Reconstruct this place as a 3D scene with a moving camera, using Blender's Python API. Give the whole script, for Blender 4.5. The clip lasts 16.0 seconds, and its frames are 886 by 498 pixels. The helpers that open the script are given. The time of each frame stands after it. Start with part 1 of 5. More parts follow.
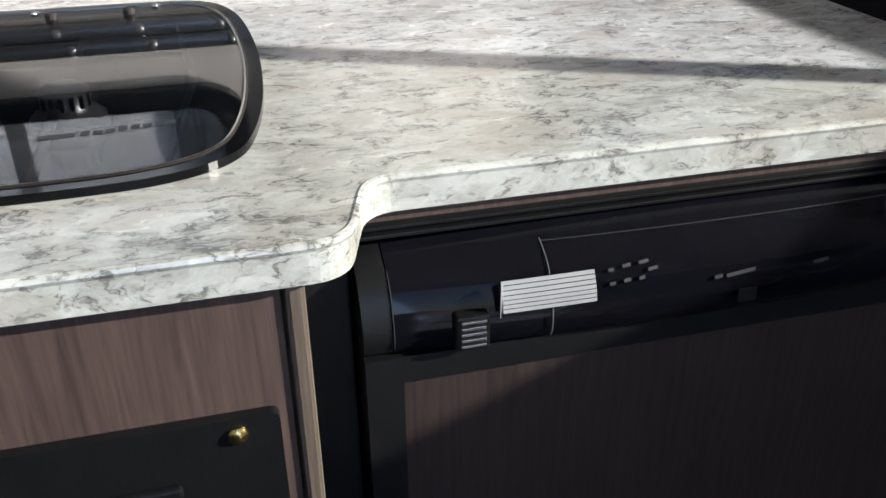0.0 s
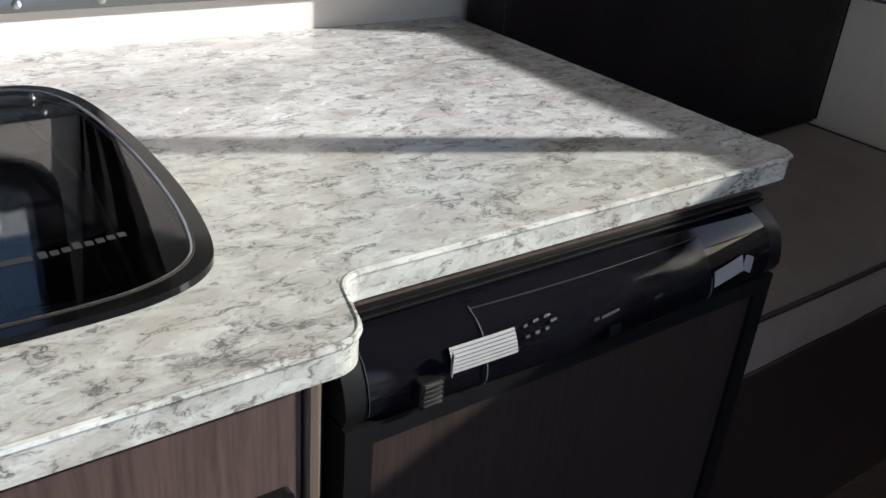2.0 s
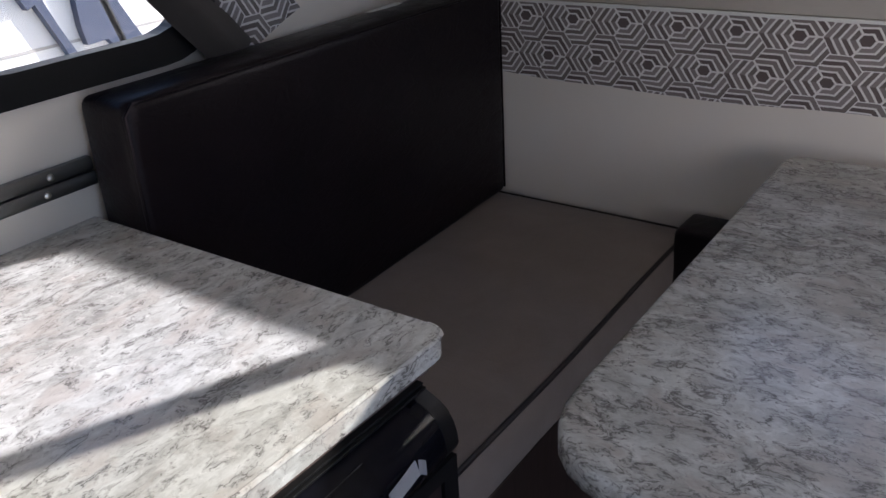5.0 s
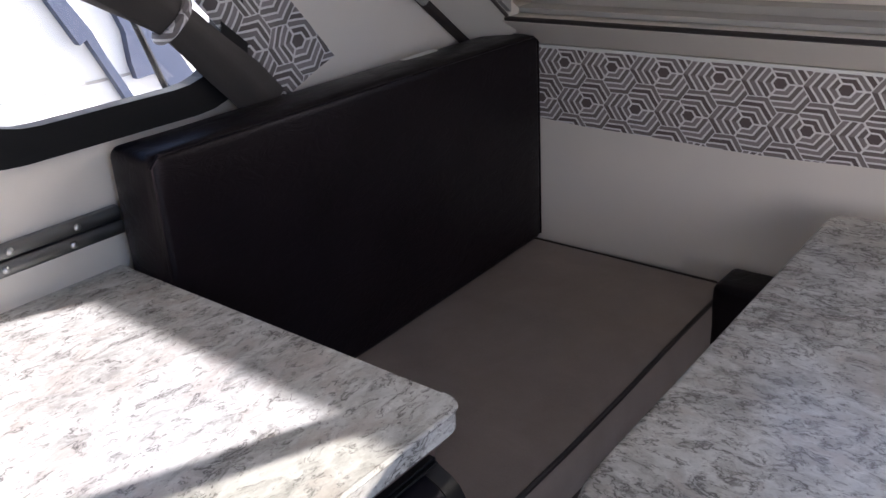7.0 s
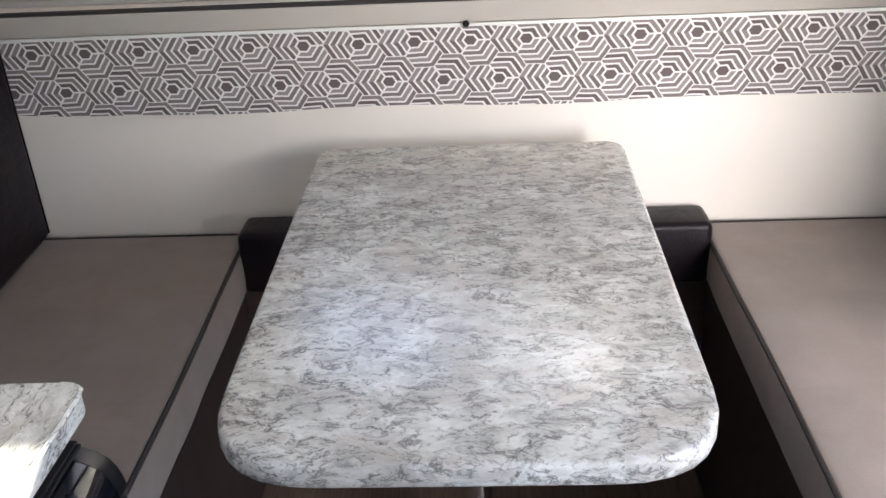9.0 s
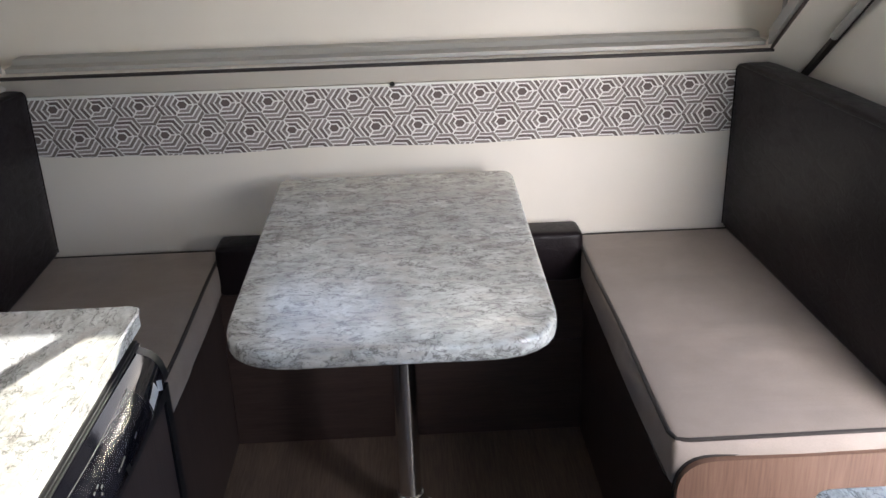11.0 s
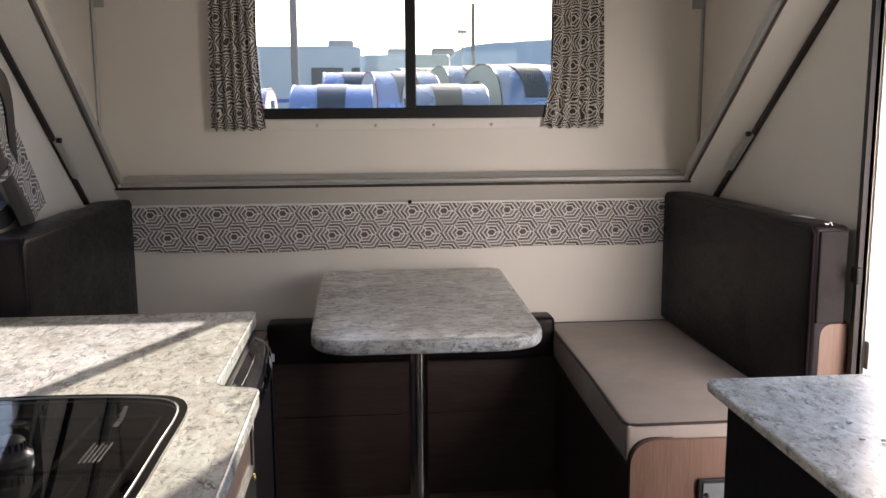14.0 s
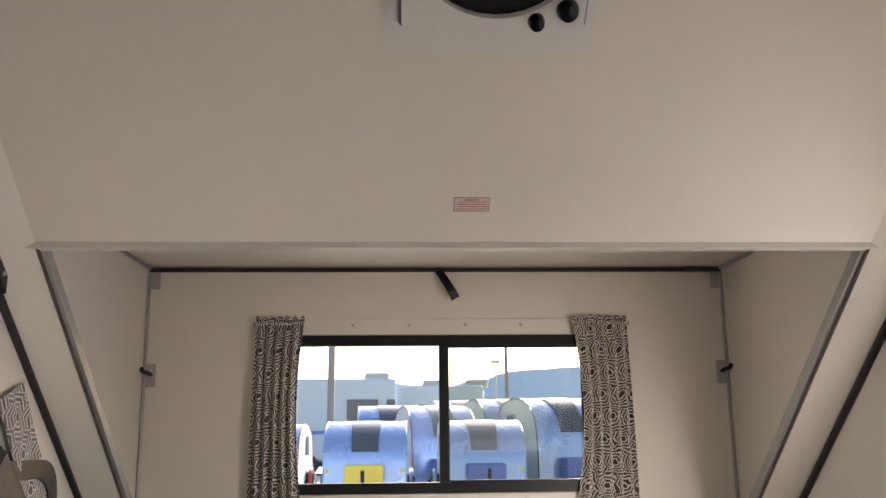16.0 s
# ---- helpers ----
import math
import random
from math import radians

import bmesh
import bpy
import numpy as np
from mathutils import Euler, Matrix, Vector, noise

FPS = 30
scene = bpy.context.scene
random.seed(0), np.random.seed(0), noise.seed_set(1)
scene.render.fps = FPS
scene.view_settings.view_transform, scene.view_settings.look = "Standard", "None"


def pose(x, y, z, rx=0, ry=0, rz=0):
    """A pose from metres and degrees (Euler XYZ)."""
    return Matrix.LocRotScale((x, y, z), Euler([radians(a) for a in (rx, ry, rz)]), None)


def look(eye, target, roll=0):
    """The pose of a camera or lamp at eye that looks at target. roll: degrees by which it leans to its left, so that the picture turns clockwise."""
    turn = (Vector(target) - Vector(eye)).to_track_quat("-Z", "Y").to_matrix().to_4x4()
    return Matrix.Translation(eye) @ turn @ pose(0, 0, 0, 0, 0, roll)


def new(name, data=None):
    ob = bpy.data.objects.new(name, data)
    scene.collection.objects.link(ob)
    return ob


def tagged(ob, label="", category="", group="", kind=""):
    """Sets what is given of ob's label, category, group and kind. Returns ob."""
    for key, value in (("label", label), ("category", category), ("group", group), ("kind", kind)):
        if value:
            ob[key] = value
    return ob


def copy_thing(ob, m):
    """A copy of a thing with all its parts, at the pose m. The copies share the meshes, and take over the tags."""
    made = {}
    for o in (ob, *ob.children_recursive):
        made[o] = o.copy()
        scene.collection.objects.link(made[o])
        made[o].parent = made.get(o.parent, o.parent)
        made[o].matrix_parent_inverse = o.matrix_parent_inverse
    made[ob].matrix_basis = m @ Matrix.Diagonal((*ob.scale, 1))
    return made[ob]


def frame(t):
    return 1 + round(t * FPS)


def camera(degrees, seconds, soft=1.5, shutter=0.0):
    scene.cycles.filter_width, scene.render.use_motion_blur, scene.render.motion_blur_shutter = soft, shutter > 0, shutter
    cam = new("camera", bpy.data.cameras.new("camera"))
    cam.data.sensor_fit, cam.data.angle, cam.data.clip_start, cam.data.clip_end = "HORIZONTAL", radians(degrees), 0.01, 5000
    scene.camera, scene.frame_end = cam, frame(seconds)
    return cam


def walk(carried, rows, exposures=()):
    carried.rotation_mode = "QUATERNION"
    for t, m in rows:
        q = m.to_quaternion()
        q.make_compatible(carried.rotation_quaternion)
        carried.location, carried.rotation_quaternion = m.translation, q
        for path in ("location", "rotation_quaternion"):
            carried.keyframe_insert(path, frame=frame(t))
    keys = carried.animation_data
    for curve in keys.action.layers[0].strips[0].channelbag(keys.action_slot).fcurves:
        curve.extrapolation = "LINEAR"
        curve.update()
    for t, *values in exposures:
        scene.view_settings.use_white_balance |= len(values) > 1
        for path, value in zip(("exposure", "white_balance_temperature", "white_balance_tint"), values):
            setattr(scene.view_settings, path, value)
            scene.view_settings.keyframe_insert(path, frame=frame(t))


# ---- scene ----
cam = camera(53.8, 16.0)
PATH = [
    (0, (0.163, -0.092, 1.110), (0.592, 1.601, 0.144), -0.6),
    (0.5, (0.020, -0.062, 1.130), (0.640, 1.558, 0.136), 0.8),
    (1, (-0.023, -0.078, 1.149), (0.773, 1.470, 0.164), 3.0),
    (1.5, (-0.036, -0.08, 1.174), (0.878, 1.419, 0.215), 3.8),
    (2, (-0.037, -0.074, 1.203), (1.042, 1.328, 0.27), 5.0),
    (2.5, (-0.049, -0.066, 1.243), (1.243, 1.185, 0.369), 4.1),
    (3, (-0.047, -0.061, 1.289), (1.338, 1.094, 0.425), 2.1),
    (3.5, (-0.036, -0.046, 1.315), (1.404, 1.044, 0.456), 0.7),
    (4, (0.016, -0.045, 1.339), (1.494, 1.004, 0.495), -1.6),
    (4.2, (0.052, -0.049, 1.351), (1.535, 0.99, 0.502), -2.5),
    (6.3, (0.226, -0.106, 1.378), (1.599, 1.084, 0.542), -4.4),
    (6.5, (0.22, -0.105, 1.386), (1.599, 1.09, 0.567), -4.2),
    (7, (0.218, -0.078, 1.392), (1.61, 1.11, 0.586), -3.7),
    (7.5, (0.219, -0.026, 1.396), (1.677, 1.043, 0.54), -2.7),
    (8, (0.19, 0.044, 1.4), (1.783, 0.815, 0.469), -2.4),
    (8.2, (0.176, 0.112, 1.421), (1.821, 0.645, 0.416), 0.6),
    (8.5, (0.136, 0.057, 1.405), (1.854, 0.356, 0.427), -1.4),
    (9, (0.046, -0.023, 1.423), (1.824, 0.07, 0.511), -2.8),
    (9.5, (-0.077, -0.102, 1.43), (1.71, -0.082, 0.533), -3.9),
    (9.7, (-0.116, -0.107, 1.439), (1.692, -0.126, 0.584), -4.5),
    (11.8, (-0.758, -0.008, 1.502), (1.113, -0.079, 0.797), -1.0),
    (12, (-0.81, -0.005, 1.464), (1.074, -0.089, 0.798), -1.6),
    (12.5, (-0.864, 0.027, 1.462), (1.001, -0.183, 0.773), -2.7),
    (13, (-0.942, 0.09, 1.367), (0.961, -0.06, 0.77), -1.2),
    (13.2, (-0.99, 0.11, 1.334), (0.935, -0.037, 0.815), -0.6),
    (13.5, (-1.109, 0.13, 1.33), (0.839, -0.017, 0.901), -0.3),
    (14, (-1.227, 0.138, 1.344), (0.741, -0.028, 1.033), -0.4),
    (14.5, (-1.273, 0.13, 1.35), (0.71, -0.05, 1.163), -0.4),
    (15, (-1.278, 0.134, 1.407), (0.716, -0.021, 1.434), -0.5),
    (15.5, (-1.29, 0.127, 1.464), (0.694, 0.019, 1.692), -0.9),
    (16, (-1.297, 0.138, 1.506), (0.655, 0.043, 1.93), -0.6),
]
walk(cam, [(t, look(eye, target, roll)) for t, eye, target, roll in PATH], [(0, 0.92, 5850, 13), (1, 0.95, 5850, 14), (2, 0.8, 5850, 14), (3.5, 0.7, 5800, 15), (4.2, 0.75, 5800, 17), (6.3, 1.6, 5950, 22), (7, 1.6, 5950, 22), (7.5, 1.55, 5950, 22), (8, 1.7, 6100, 21), (8.5, 2.25, 6100, 18), (9, 2.6, 6050, 15), (9.7, 2.65, 6000, 13), (12, 1.75, 6100, 16), (12.5, 1.85, 6400, 19), (13, 1.85, 6450, 19), (13.5, 1.65, 6500, 18), (14, 1.42, 6550, 18), (14.5, 1.15, 6650, 18), (15, 1.15, 6700, 19), (15.5, 1.65, 6800, 19), (16, 1.7, 6800, 18)])

# ==== light ====
SUN_WAY = Vector((-1.0, 0.44, -0.43)).normalized()
world = bpy.data.worlds.new("sky")
scene.world = world
world.use_nodes = True
wn = world.node_tree.nodes
sky = wn.new("ShaderNodeTexSky")
sky.sky_type = "NISHITA"
sky.sun_disc = False
sky.sun_elevation = math.asin(-SUN_WAY.z)
sky.sun_rotation = math.atan2(-SUN_WAY.x, -SUN_WAY.y)
sky.air_density, sky.dust_density = 1.0, 1.5
world.node_tree.links.new(sky.outputs[0], wn["Background"].inputs[0])
wn["Background"].inputs[1].default_value = 0.15
sun_data = bpy.data.lights.new("sun", "SUN")
sun_data.energy, sun_data.angle, sun_data.color = 5.0, radians(0.6), (1.0, 0.95, 0.86)
sun = new("sun", sun_data)
sun.matrix_world = look((0, 0, 0), SUN_WAY)
sun.location = (20, -9, 12)
# daylight thrown back in through the open door
door_sky = bpy.data.lights.new("door_daylight", "AREA")
door_sky.shape, door_sky.size, door_sky.size_y = "RECTANGLE", 0.42, 1.1
door_sky.energy, door_sky.color, door_sky.spread = 2.7, (1.0, 0.925, 0.84), radians(95)
new("door_daylight", door_sky).matrix_world = look((0.06, -1.17, 1.02), (1.42, -0.68, 0.56))


# skylight entering by the doorway
door_blue = bpy.data.lights.new("door_skylight", "AREA")
door_blue.shape, door_blue.size, door_blue.size_y = "RECTANGLE", 0.34, 0.9
door_blue.energy, door_blue.color, door_blue.spread = 1.1, (0.50, 0.68, 1.0), radians(130)
new("door_skylight", door_blue).matrix_world = look((0.10, -1.09, 1.05), (-0.10, -0.40, 0.80))


# ==== materials ====
def material(name):
    m = bpy.data.materials.new(name)
    m.use_nodes = True
    n = m.node_tree.nodes
    return m, n, m.node_tree.links, n["Principled BSDF"]


def add(n, kind, **values):
    node = n.new("ShaderNode" + kind)
    for key, value in values.items():
        if key in ("operation", "blend_type", "data_type", "feature", "distance", "noise_dimensions", "wave_type", "bands_direction"):
            if key == "operation":
                node.operation = value
            elif key == "blend_type":
                node.blend_type = value
            elif key == "data_type":
                node.data_type = value
            elif key == "feature":
                node.feature = value
            elif key == "wave_type":
                node.wave_type = value
            elif key == "bands_direction":
                node.bands_direction = value
        else:
            node.inputs[key.replace("_", " ")].default_value = value
    return node


def coords(n, l, scale=(1, 1, 1), rotation=(0, 0, 0)):
    tc = n.new("ShaderNodeTexCoord")
    mp = n.new("ShaderNodeMapping")
    mp.inputs["Scale"].default_value = scale
    mp.inputs["Rotation"].default_value = [radians(a) for a in rotation]
    l.new(tc.outputs["Object"], mp.inputs["Vector"])
    return mp.outputs[0]


def ramp(n, l, fac, stops):
    r = n.new("ShaderNodeValToRGB")
    e = r.color_ramp.elements
    while len(e) < len(stops):
        e.new(0.5)
    for i, (p, c) in enumerate(stops):
        e[i].position = p
        e[i].color = (*c, 1) if len(c) == 3 else c
    l.new(fac, r.inputs[0])
    return r.outputs[0]


def mixed(n, l, fac, a, b, how="MIX"):
    x = n.new("ShaderNodeMix")
    x.data_type, x.blend_type = "RGBA", how
    for sock, v in ((x.inputs[0], fac), (x.inputs[6], a), (x.inputs[7], b)):
        if isinstance(v, bpy.types.NodeSocket):
            l.new(v, sock)
        elif isinstance(v, tuple):
            sock.default_value = (*v, 1)
        else:
            sock.default_value = v
    return x.outputs[2]


def calc(n, l, how, *args):
    x = n.new("ShaderNodeMath")
    x.operation = how
    for sock, v in zip(x.inputs, args):
        if isinstance(v, bpy.types.NodeSocket):
            l.new(v, sock)
        else:
            sock.default_value = v
    return x.outputs[0]


def noise_of(n, l, vec, scale, detail=4.0, rough=0.55, distortion=0.0):
    t = add(n, "TexNoise", Scale=scale, Detail=detail, Roughness=rough, Distortion=distortion)
    l.new(vec, t.inputs["Vector"])
    return t.outputs["Fac"]


def bump(n, l, bsdf, height, strength=0.2, distance=0.002):
    b = add(n, "Bump", Strength=strength, Distance=distance)
    l.new(height, b.inputs["Height"])
    l.new(b.outputs[0], bsdf.inputs["Normal"])


def plain(name, colour, rough=0.5, metal=0.0, vary=0.12, scale=30.0, relief=0.1, stretch=(1, 1, 1), coat=0.0, spec=0.5):
    """A surface of one colour with blotches at two scales and a fine relief."""
    m, n, l, b = material(name)
    v = coords(n, l, stretch)
    big = noise_of(n, l, v, scale * 0.13, 3)
    small = noise_of(n, l, v, scale, 5)
    s = calc(n, l, "ADD", calc(n, l, "MULTIPLY", big, 0.6), calc(n, l, "MULTIPLY", small, 0.4))
    dark = tuple(c * (1 - vary) for c in colour)
    light = tuple(min(1, c * (1 + vary)) for c in colour)
    l.new(ramp(n, l, s, [(0.3, dark), (0.7, light)]), b.inputs["Base Color"])
    l.new(ramp(n, l, small, [(0.2, (rough * 0.85,) * 3), (0.8, (min(1, rough * 1.15),) * 3)]), b.inputs["Roughness"])
    b.inputs["Metallic"].default_value = metal
    b.inputs["Coat Weight"].default_value = coat
    b.inputs["Specular IOR Level"].default_value = spec
    bump(n, l, b, noise_of(n, l, v, scale * 6, 3), relief, 0.001)
    return m


def leather(name, colour):
    """Soft leatherette: pebbled grain, long creases and uneven gloss."""
    m, n, l, b = material(name)
    v = coords(n, l)
    pebble = noise_of(n, l, v, 420, 3)
    crease = noise_of(n, l, coords(n, l, (0.6, 1, 1.4)), 26, 4, 0.6, 1.6)
    ridge = calc(n, l, "ABSOLUTE", calc(n, l, "SUBTRACT", crease, 0.5))
    broad = noise_of(n, l, v, 7, 3)
    l.new(ramp(n, l, broad, [(0.3, tuple(c * 0.8 for c in colour)), (0.7, tuple(c * 1.25 for c in colour))]), b.inputs["Base Color"])
    l.new(ramp(n, l, crease, [(0.3, (0.30, 0.30, 0.30)), (0.7, (0.46, 0.46, 0.46))]), b.inputs["Roughness"])
    b.inputs["Specular IOR Level"].default_value = 0.16
    height = calc(n, l, "ADD", calc(n, l, "MULTIPLY", pebble, 0.25), calc(n, l, "MINIMUM", calc(n, l, "MULTIPLY", ridge, 5.0), 0.6))
    bump(n, l, b, height, 0.3, 0.0014)
    return m


def linen(name, colour):
    """Woven upholstery: fine threads, faint rubbed patches and soft creases across the seat."""
    m, n, l, b = material(name)
    v = coords(n, l)
    threads = noise_of(n, l, coords(n, l, (1, 0.25, 1)), 900, 3)
    patch = noise_of(n, l, v, 9, 5, 0.6, 0.4)
    fold = noise_of(n, l, coords(n, l, (1.0, 0.3, 1.0)), 8, 4, 0.55, 0.5)
    s = calc(n, l, "ADD", calc(n, l, "MULTIPLY", threads, 0.4), calc(n, l, "MULTIPLY", patch, 0.6))
    l.new(ramp(n, l, s, [(0.3, tuple(c * 0.84 for c in colour)), (0.7, tuple(c * 1.14 for c in colour))]), b.inputs["Base Color"])
    b.inputs["Roughness"].default_value = 0.8
    b.inputs["Sheen Weight"].default_value = 0.15
    height = calc(n, l, "ADD", calc(n, l, "MULTIPLY", threads, 0.03), fold)
    bump(n, l, b, height, 0.28, 0.012)
    return m


def laminate(name, stretch, dense=0.0):
    """Pale granite-patterned laminate: white and beige clouds, grey smears and thin torn dark veins."""
    m, n, l, b = material(name)
    straight = coords(n, l, stretch)
    sway = add(n, "TexNoise", Scale=24, Detail=4, Roughness=0.6)
    l.new(straight, sway.inputs["Vector"])
    v = n.new("ShaderNodeVectorMath")
    v.operation = "MULTIPLY_ADD"
    l.new(sway.outputs["Color"], v.inputs[0])
    v.inputs[1].default_value = (0.045, 0.045, 0.045)
    l.new(straight, v.inputs[2])
    v = v.outputs[0]
    cloud = noise_of(n, l, v, 12, 6, 0.62)
    mottle = noise_of(n, l, v, 55, 6, 0.68)
    tone = calc(n, l, "ADD", calc(n, l, "MULTIPLY", cloud, 0.45), calc(n, l, "MULTIPLY", mottle, 0.55))
    base = ramp(n, l, tone, [(0.36, (0.38, 0.375, 0.35)), (0.45, (0.56, 0.56, 0.525)), (0.53, (0.69, 0.695, 0.66)), (0.61, (0.79, 0.795, 0.76))])
    warm = noise_of(n, l, v, 20, 4, 0.6)
    base = mixed(n, l, ramp(n, l, warm, [(0.50, (0, 0, 0)), (0.62, (0.55, 0.55, 0.55))]), base, (0.53, 0.475, 0.425))
    for size, seed, width, strength, low in ((21, 0.0, 0.018, 0.72, 0.55), (42, 3.1, 0.024, 0.85, 0.54), (80, 7.7, 0.030, 0.65, 0.53)):
        shifted = n.new("ShaderNodeMapping")
        shifted.inputs["Location"].default_value = (seed, seed * 2, seed)
        l.new(v, shifted.inputs["Vector"])
        at = shifted.outputs[0]
        vein = calc(n, l, "ABSOLUTE", calc(n, l, "SUBTRACT", noise_of(n, l, at, size, 5, 0.58, 0.3), 0.5))
        zone = ramp(n, l, noise_of(n, l, at, size * 0.8, 4, 0.6), [(low - dense, (0, 0, 0)), (low + 0.08 - dense, (1, 1, 1))])
        halo = calc(n, l, "MULTIPLY", ramp(n, l, vein, [(0.0, (0.6, 0.6, 0.6)), (0.10, (0, 0, 0))]), zone)
        base = mixed(n, l, halo, base, (0.36, 0.345, 0.32))
        thin = calc(n, l, "MULTIPLY", ramp(n, l, vein, [(width * 0.2, (strength,) * 3), (width, (0, 0, 0))]), zone)
        base = mixed(n, l, thin, base, (0.11, 0.105, 0.095))
    speck = noise_of(n, l, v, 150, 4, 0.65)
    base = mixed(n, l, ramp(n, l, speck, [(0.58, (0, 0, 0)), (0.68, (0.5, 0.5, 0.5))]), base, (0.20, 0.19, 0.17))
    l.new(base, b.inputs["Base Color"])
    smear = noise_of(n, l, v, 60, 6, 0.7, 0.8)
    l.new(ramp(n, l, smear, [(0.3, (0.20, 0.20, 0.20)), (0.7, (0.29, 0.29, 0.29))]), b.inputs["Roughness"])
    b.inputs["Specular IOR Level"].default_value = 0.75
    bump(n, l, b, noise_of(n, l, straight, 420, 2), 0.06, 0.0006)
    return m


def wood(name, dark, light, along="z", rough=0.45):
    """Printed wood-grain panel with long streaks."""
    m, n, l, b = material(name)
    st = {"x": (0.05, 1, 1), "y": (1, 0.05, 1), "z": (1, 1, 0.05)}[along]
    v = coords(n, l, st)
    fine = noise_of(n, l, v, 230, 6, 0.6, 0.4)
    broad = noise_of(n, l, v, 22, 4, 0.55, 0.6)
    s = calc(n, l, "ADD", calc(n, l, "MULTIPLY", fine, 0.68), calc(n, l, "MULTIPLY", broad, 0.32))
    l.new(ramp(n, l, s, [(0.34, dark), (0.5, tuple((p + q) / 2 for p, q in zip(dark, light))), (0.66, light)]), b.inputs["Base Color"])
    b.inputs["Roughness"].default_value = rough
    bump(n, l, b, fine, 0.15, 0.0006)
    return m


def hex_print(name, size, row, y0, z0, axis_u, axis_v, dark, mid, pale, fill=0.27, wobble=0.006):
    """Woven print: a honeycomb of dark hexagons, each wound in a three-armed spiral of pale-lined strips."""
    m, n, l, b = material(name)
    CORE, PITCH, R = 0.12, 0.1143, math.sqrt(3) / 2
    tc = n.new("ShaderNodeTexCoord")
    sep = n.new("ShaderNodeSeparateXYZ")
    l.new(tc.outputs["Object"], sep.inputs[0])
    wob = noise_of(n, l, tc.outputs["Object"], 14, 2)
    wob = calc(n, l, "MULTIPLY", calc(n, l, "SUBTRACT", wob, 0.5), wobble / abs(size))
    u = calc(n, l, "ADD", calc(n, l, "DIVIDE", calc(n, l, "SUBTRACT", sep.outputs[axis_u], y0), size), wob)
    v = calc(n, l, "ADD", calc(n, l, "MULTIPLY", calc(n, l, "SUBTRACT", sep.outputs[axis_v], z0), R / row), wob)

    # each hexagon owns three lobes of bent strips; of the four lattice corners round a point, one owns it
    row_at = calc(n, l, "DIVIDE", v, R)
    col_at = calc(n, l, "SUBTRACT", u, calc(n, l, "MULTIPLY", row_at, 0.5))
    fb = calc(n, l, "FRACT", row_at)
    fa = calc(n, l, "FRACT", col_at)
    far = ang = rad = best = None
    for da, db in ((0, 0), (1, 0), (0, 1), (1, 1)):
        ea, eb = calc(n, l, "SUBTRACT", fa, da), calc(n, l, "SUBTRACT", fb, db)
        pu = calc(n, l, "ADD", ea, calc(n, l, "MULTIPLY", eb, 0.5))
        pv = calc(n, l, "MULTIPLY", eb, R)
        r = calc(n, l, "SQRT", calc(n, l, "ADD", calc(n, l, "MULTIPLY", pu, pu), calc(n, l, "MULTIPLY", pv, pv)))
        a = calc(n, l, "ARCTAN2", pv, pu)
        face = calc(n, l, "MULTIPLY", calc(n, l, "ADD", calc(n, l, "FLOOR", calc(n, l, "DIVIDE", a, math.pi / 3)), 0.5), math.pi / 3)
        d = calc(n, l, "MULTIPLY", r, calc(n, l, "COSINE", calc(n, l, "SUBTRACT", a, face)))
        lobe = calc(n, l, "SUBTRACT", 2.0, calc(n, l, "COSINE", calc(n, l, "MULTIPLY", a, 3.0)))
        score = calc(n, l, "MULTIPLY", calc(n, l, "LESS_THAN", d, 2 * R / 3 + 0.001), lobe)
        if best is None:
            far, ang, rad, best = d, a, r, score
            continue
        wins = calc(n, l, "GREATER_THAN", score, best)

        def pick(p, q):
            return calc(n, l, "ADD", p, calc(n, l, "MULTIPLY", wins, calc(n, l, "SUBTRACT", q, p)))

        far, ang, rad, best = pick(far, d), pick(ang, a), pick(rad, r), calc(n, l, "MAXIMUM", best, score)
    steps = calc(n, l, "DIVIDE", calc(n, l, "SUBTRACT", far, CORE), PITCH)
    ring = calc(n, l, "FRACT", calc(n, l, "ADD", steps, 10 + fill / 2))
    line = calc(n, l, "LESS_THAN", ring, fill)
    # seams between the lobes, near the core
    third = calc(n, l, "DIVIDE", ang, 2 * math.pi / 3)
    lean = calc(n, l, "ABSOLUTE", calc(n, l, "SUBTRACT", third, calc(n, l, "ROUND", third, 0)))
    seam = calc(n, l, "LESS_THAN", calc(n, l, "MULTIPLY", calc(n, l, "MULTIPLY", lean, rad), 2 * math.pi / 3), PITCH * fill * 0.5)
    line = calc(n, l, "MAXIMUM", line, seam)
    core = calc(n, l, "LESS_THAN", far, CORE - PITCH * fill / 2)
    strip = calc(n, l, "FLOOR", calc(n, l, "ADD", steps, 10))
    lobe_at = calc(n, l, "FLOOR", third)
    tone = calc(n, l, "FRACT", calc(n, l, "ADD", calc(n, l, "MULTIPLY", strip, 0.5), calc(n, l, "MULTIPLY", lobe_at, 0.21)))
    col = mixed(n, l, line, mixed(n, l, tone, dark, mid), pale)
    col = mixed(n, l, core, col, tuple(c * 0.95 for c in dark))
    weave = noise_of(n, l, tc.outputs["Object"], 700, 2)
    col = mixed(n, l, 0.35, col, ramp(n, l, weave, [(0.3, (0.6, 0.6, 0.6)), (0.7, (1, 1, 1))]), "MULTIPLY")
    l.new(col, b.inputs["Base Color"])
    b.inputs["Roughness"].default_value = 0.85
    b.inputs["Sheen Weight"].default_value = 0.2
    bump(n, l, b, weave, 0.2, 0.0008)
    return m


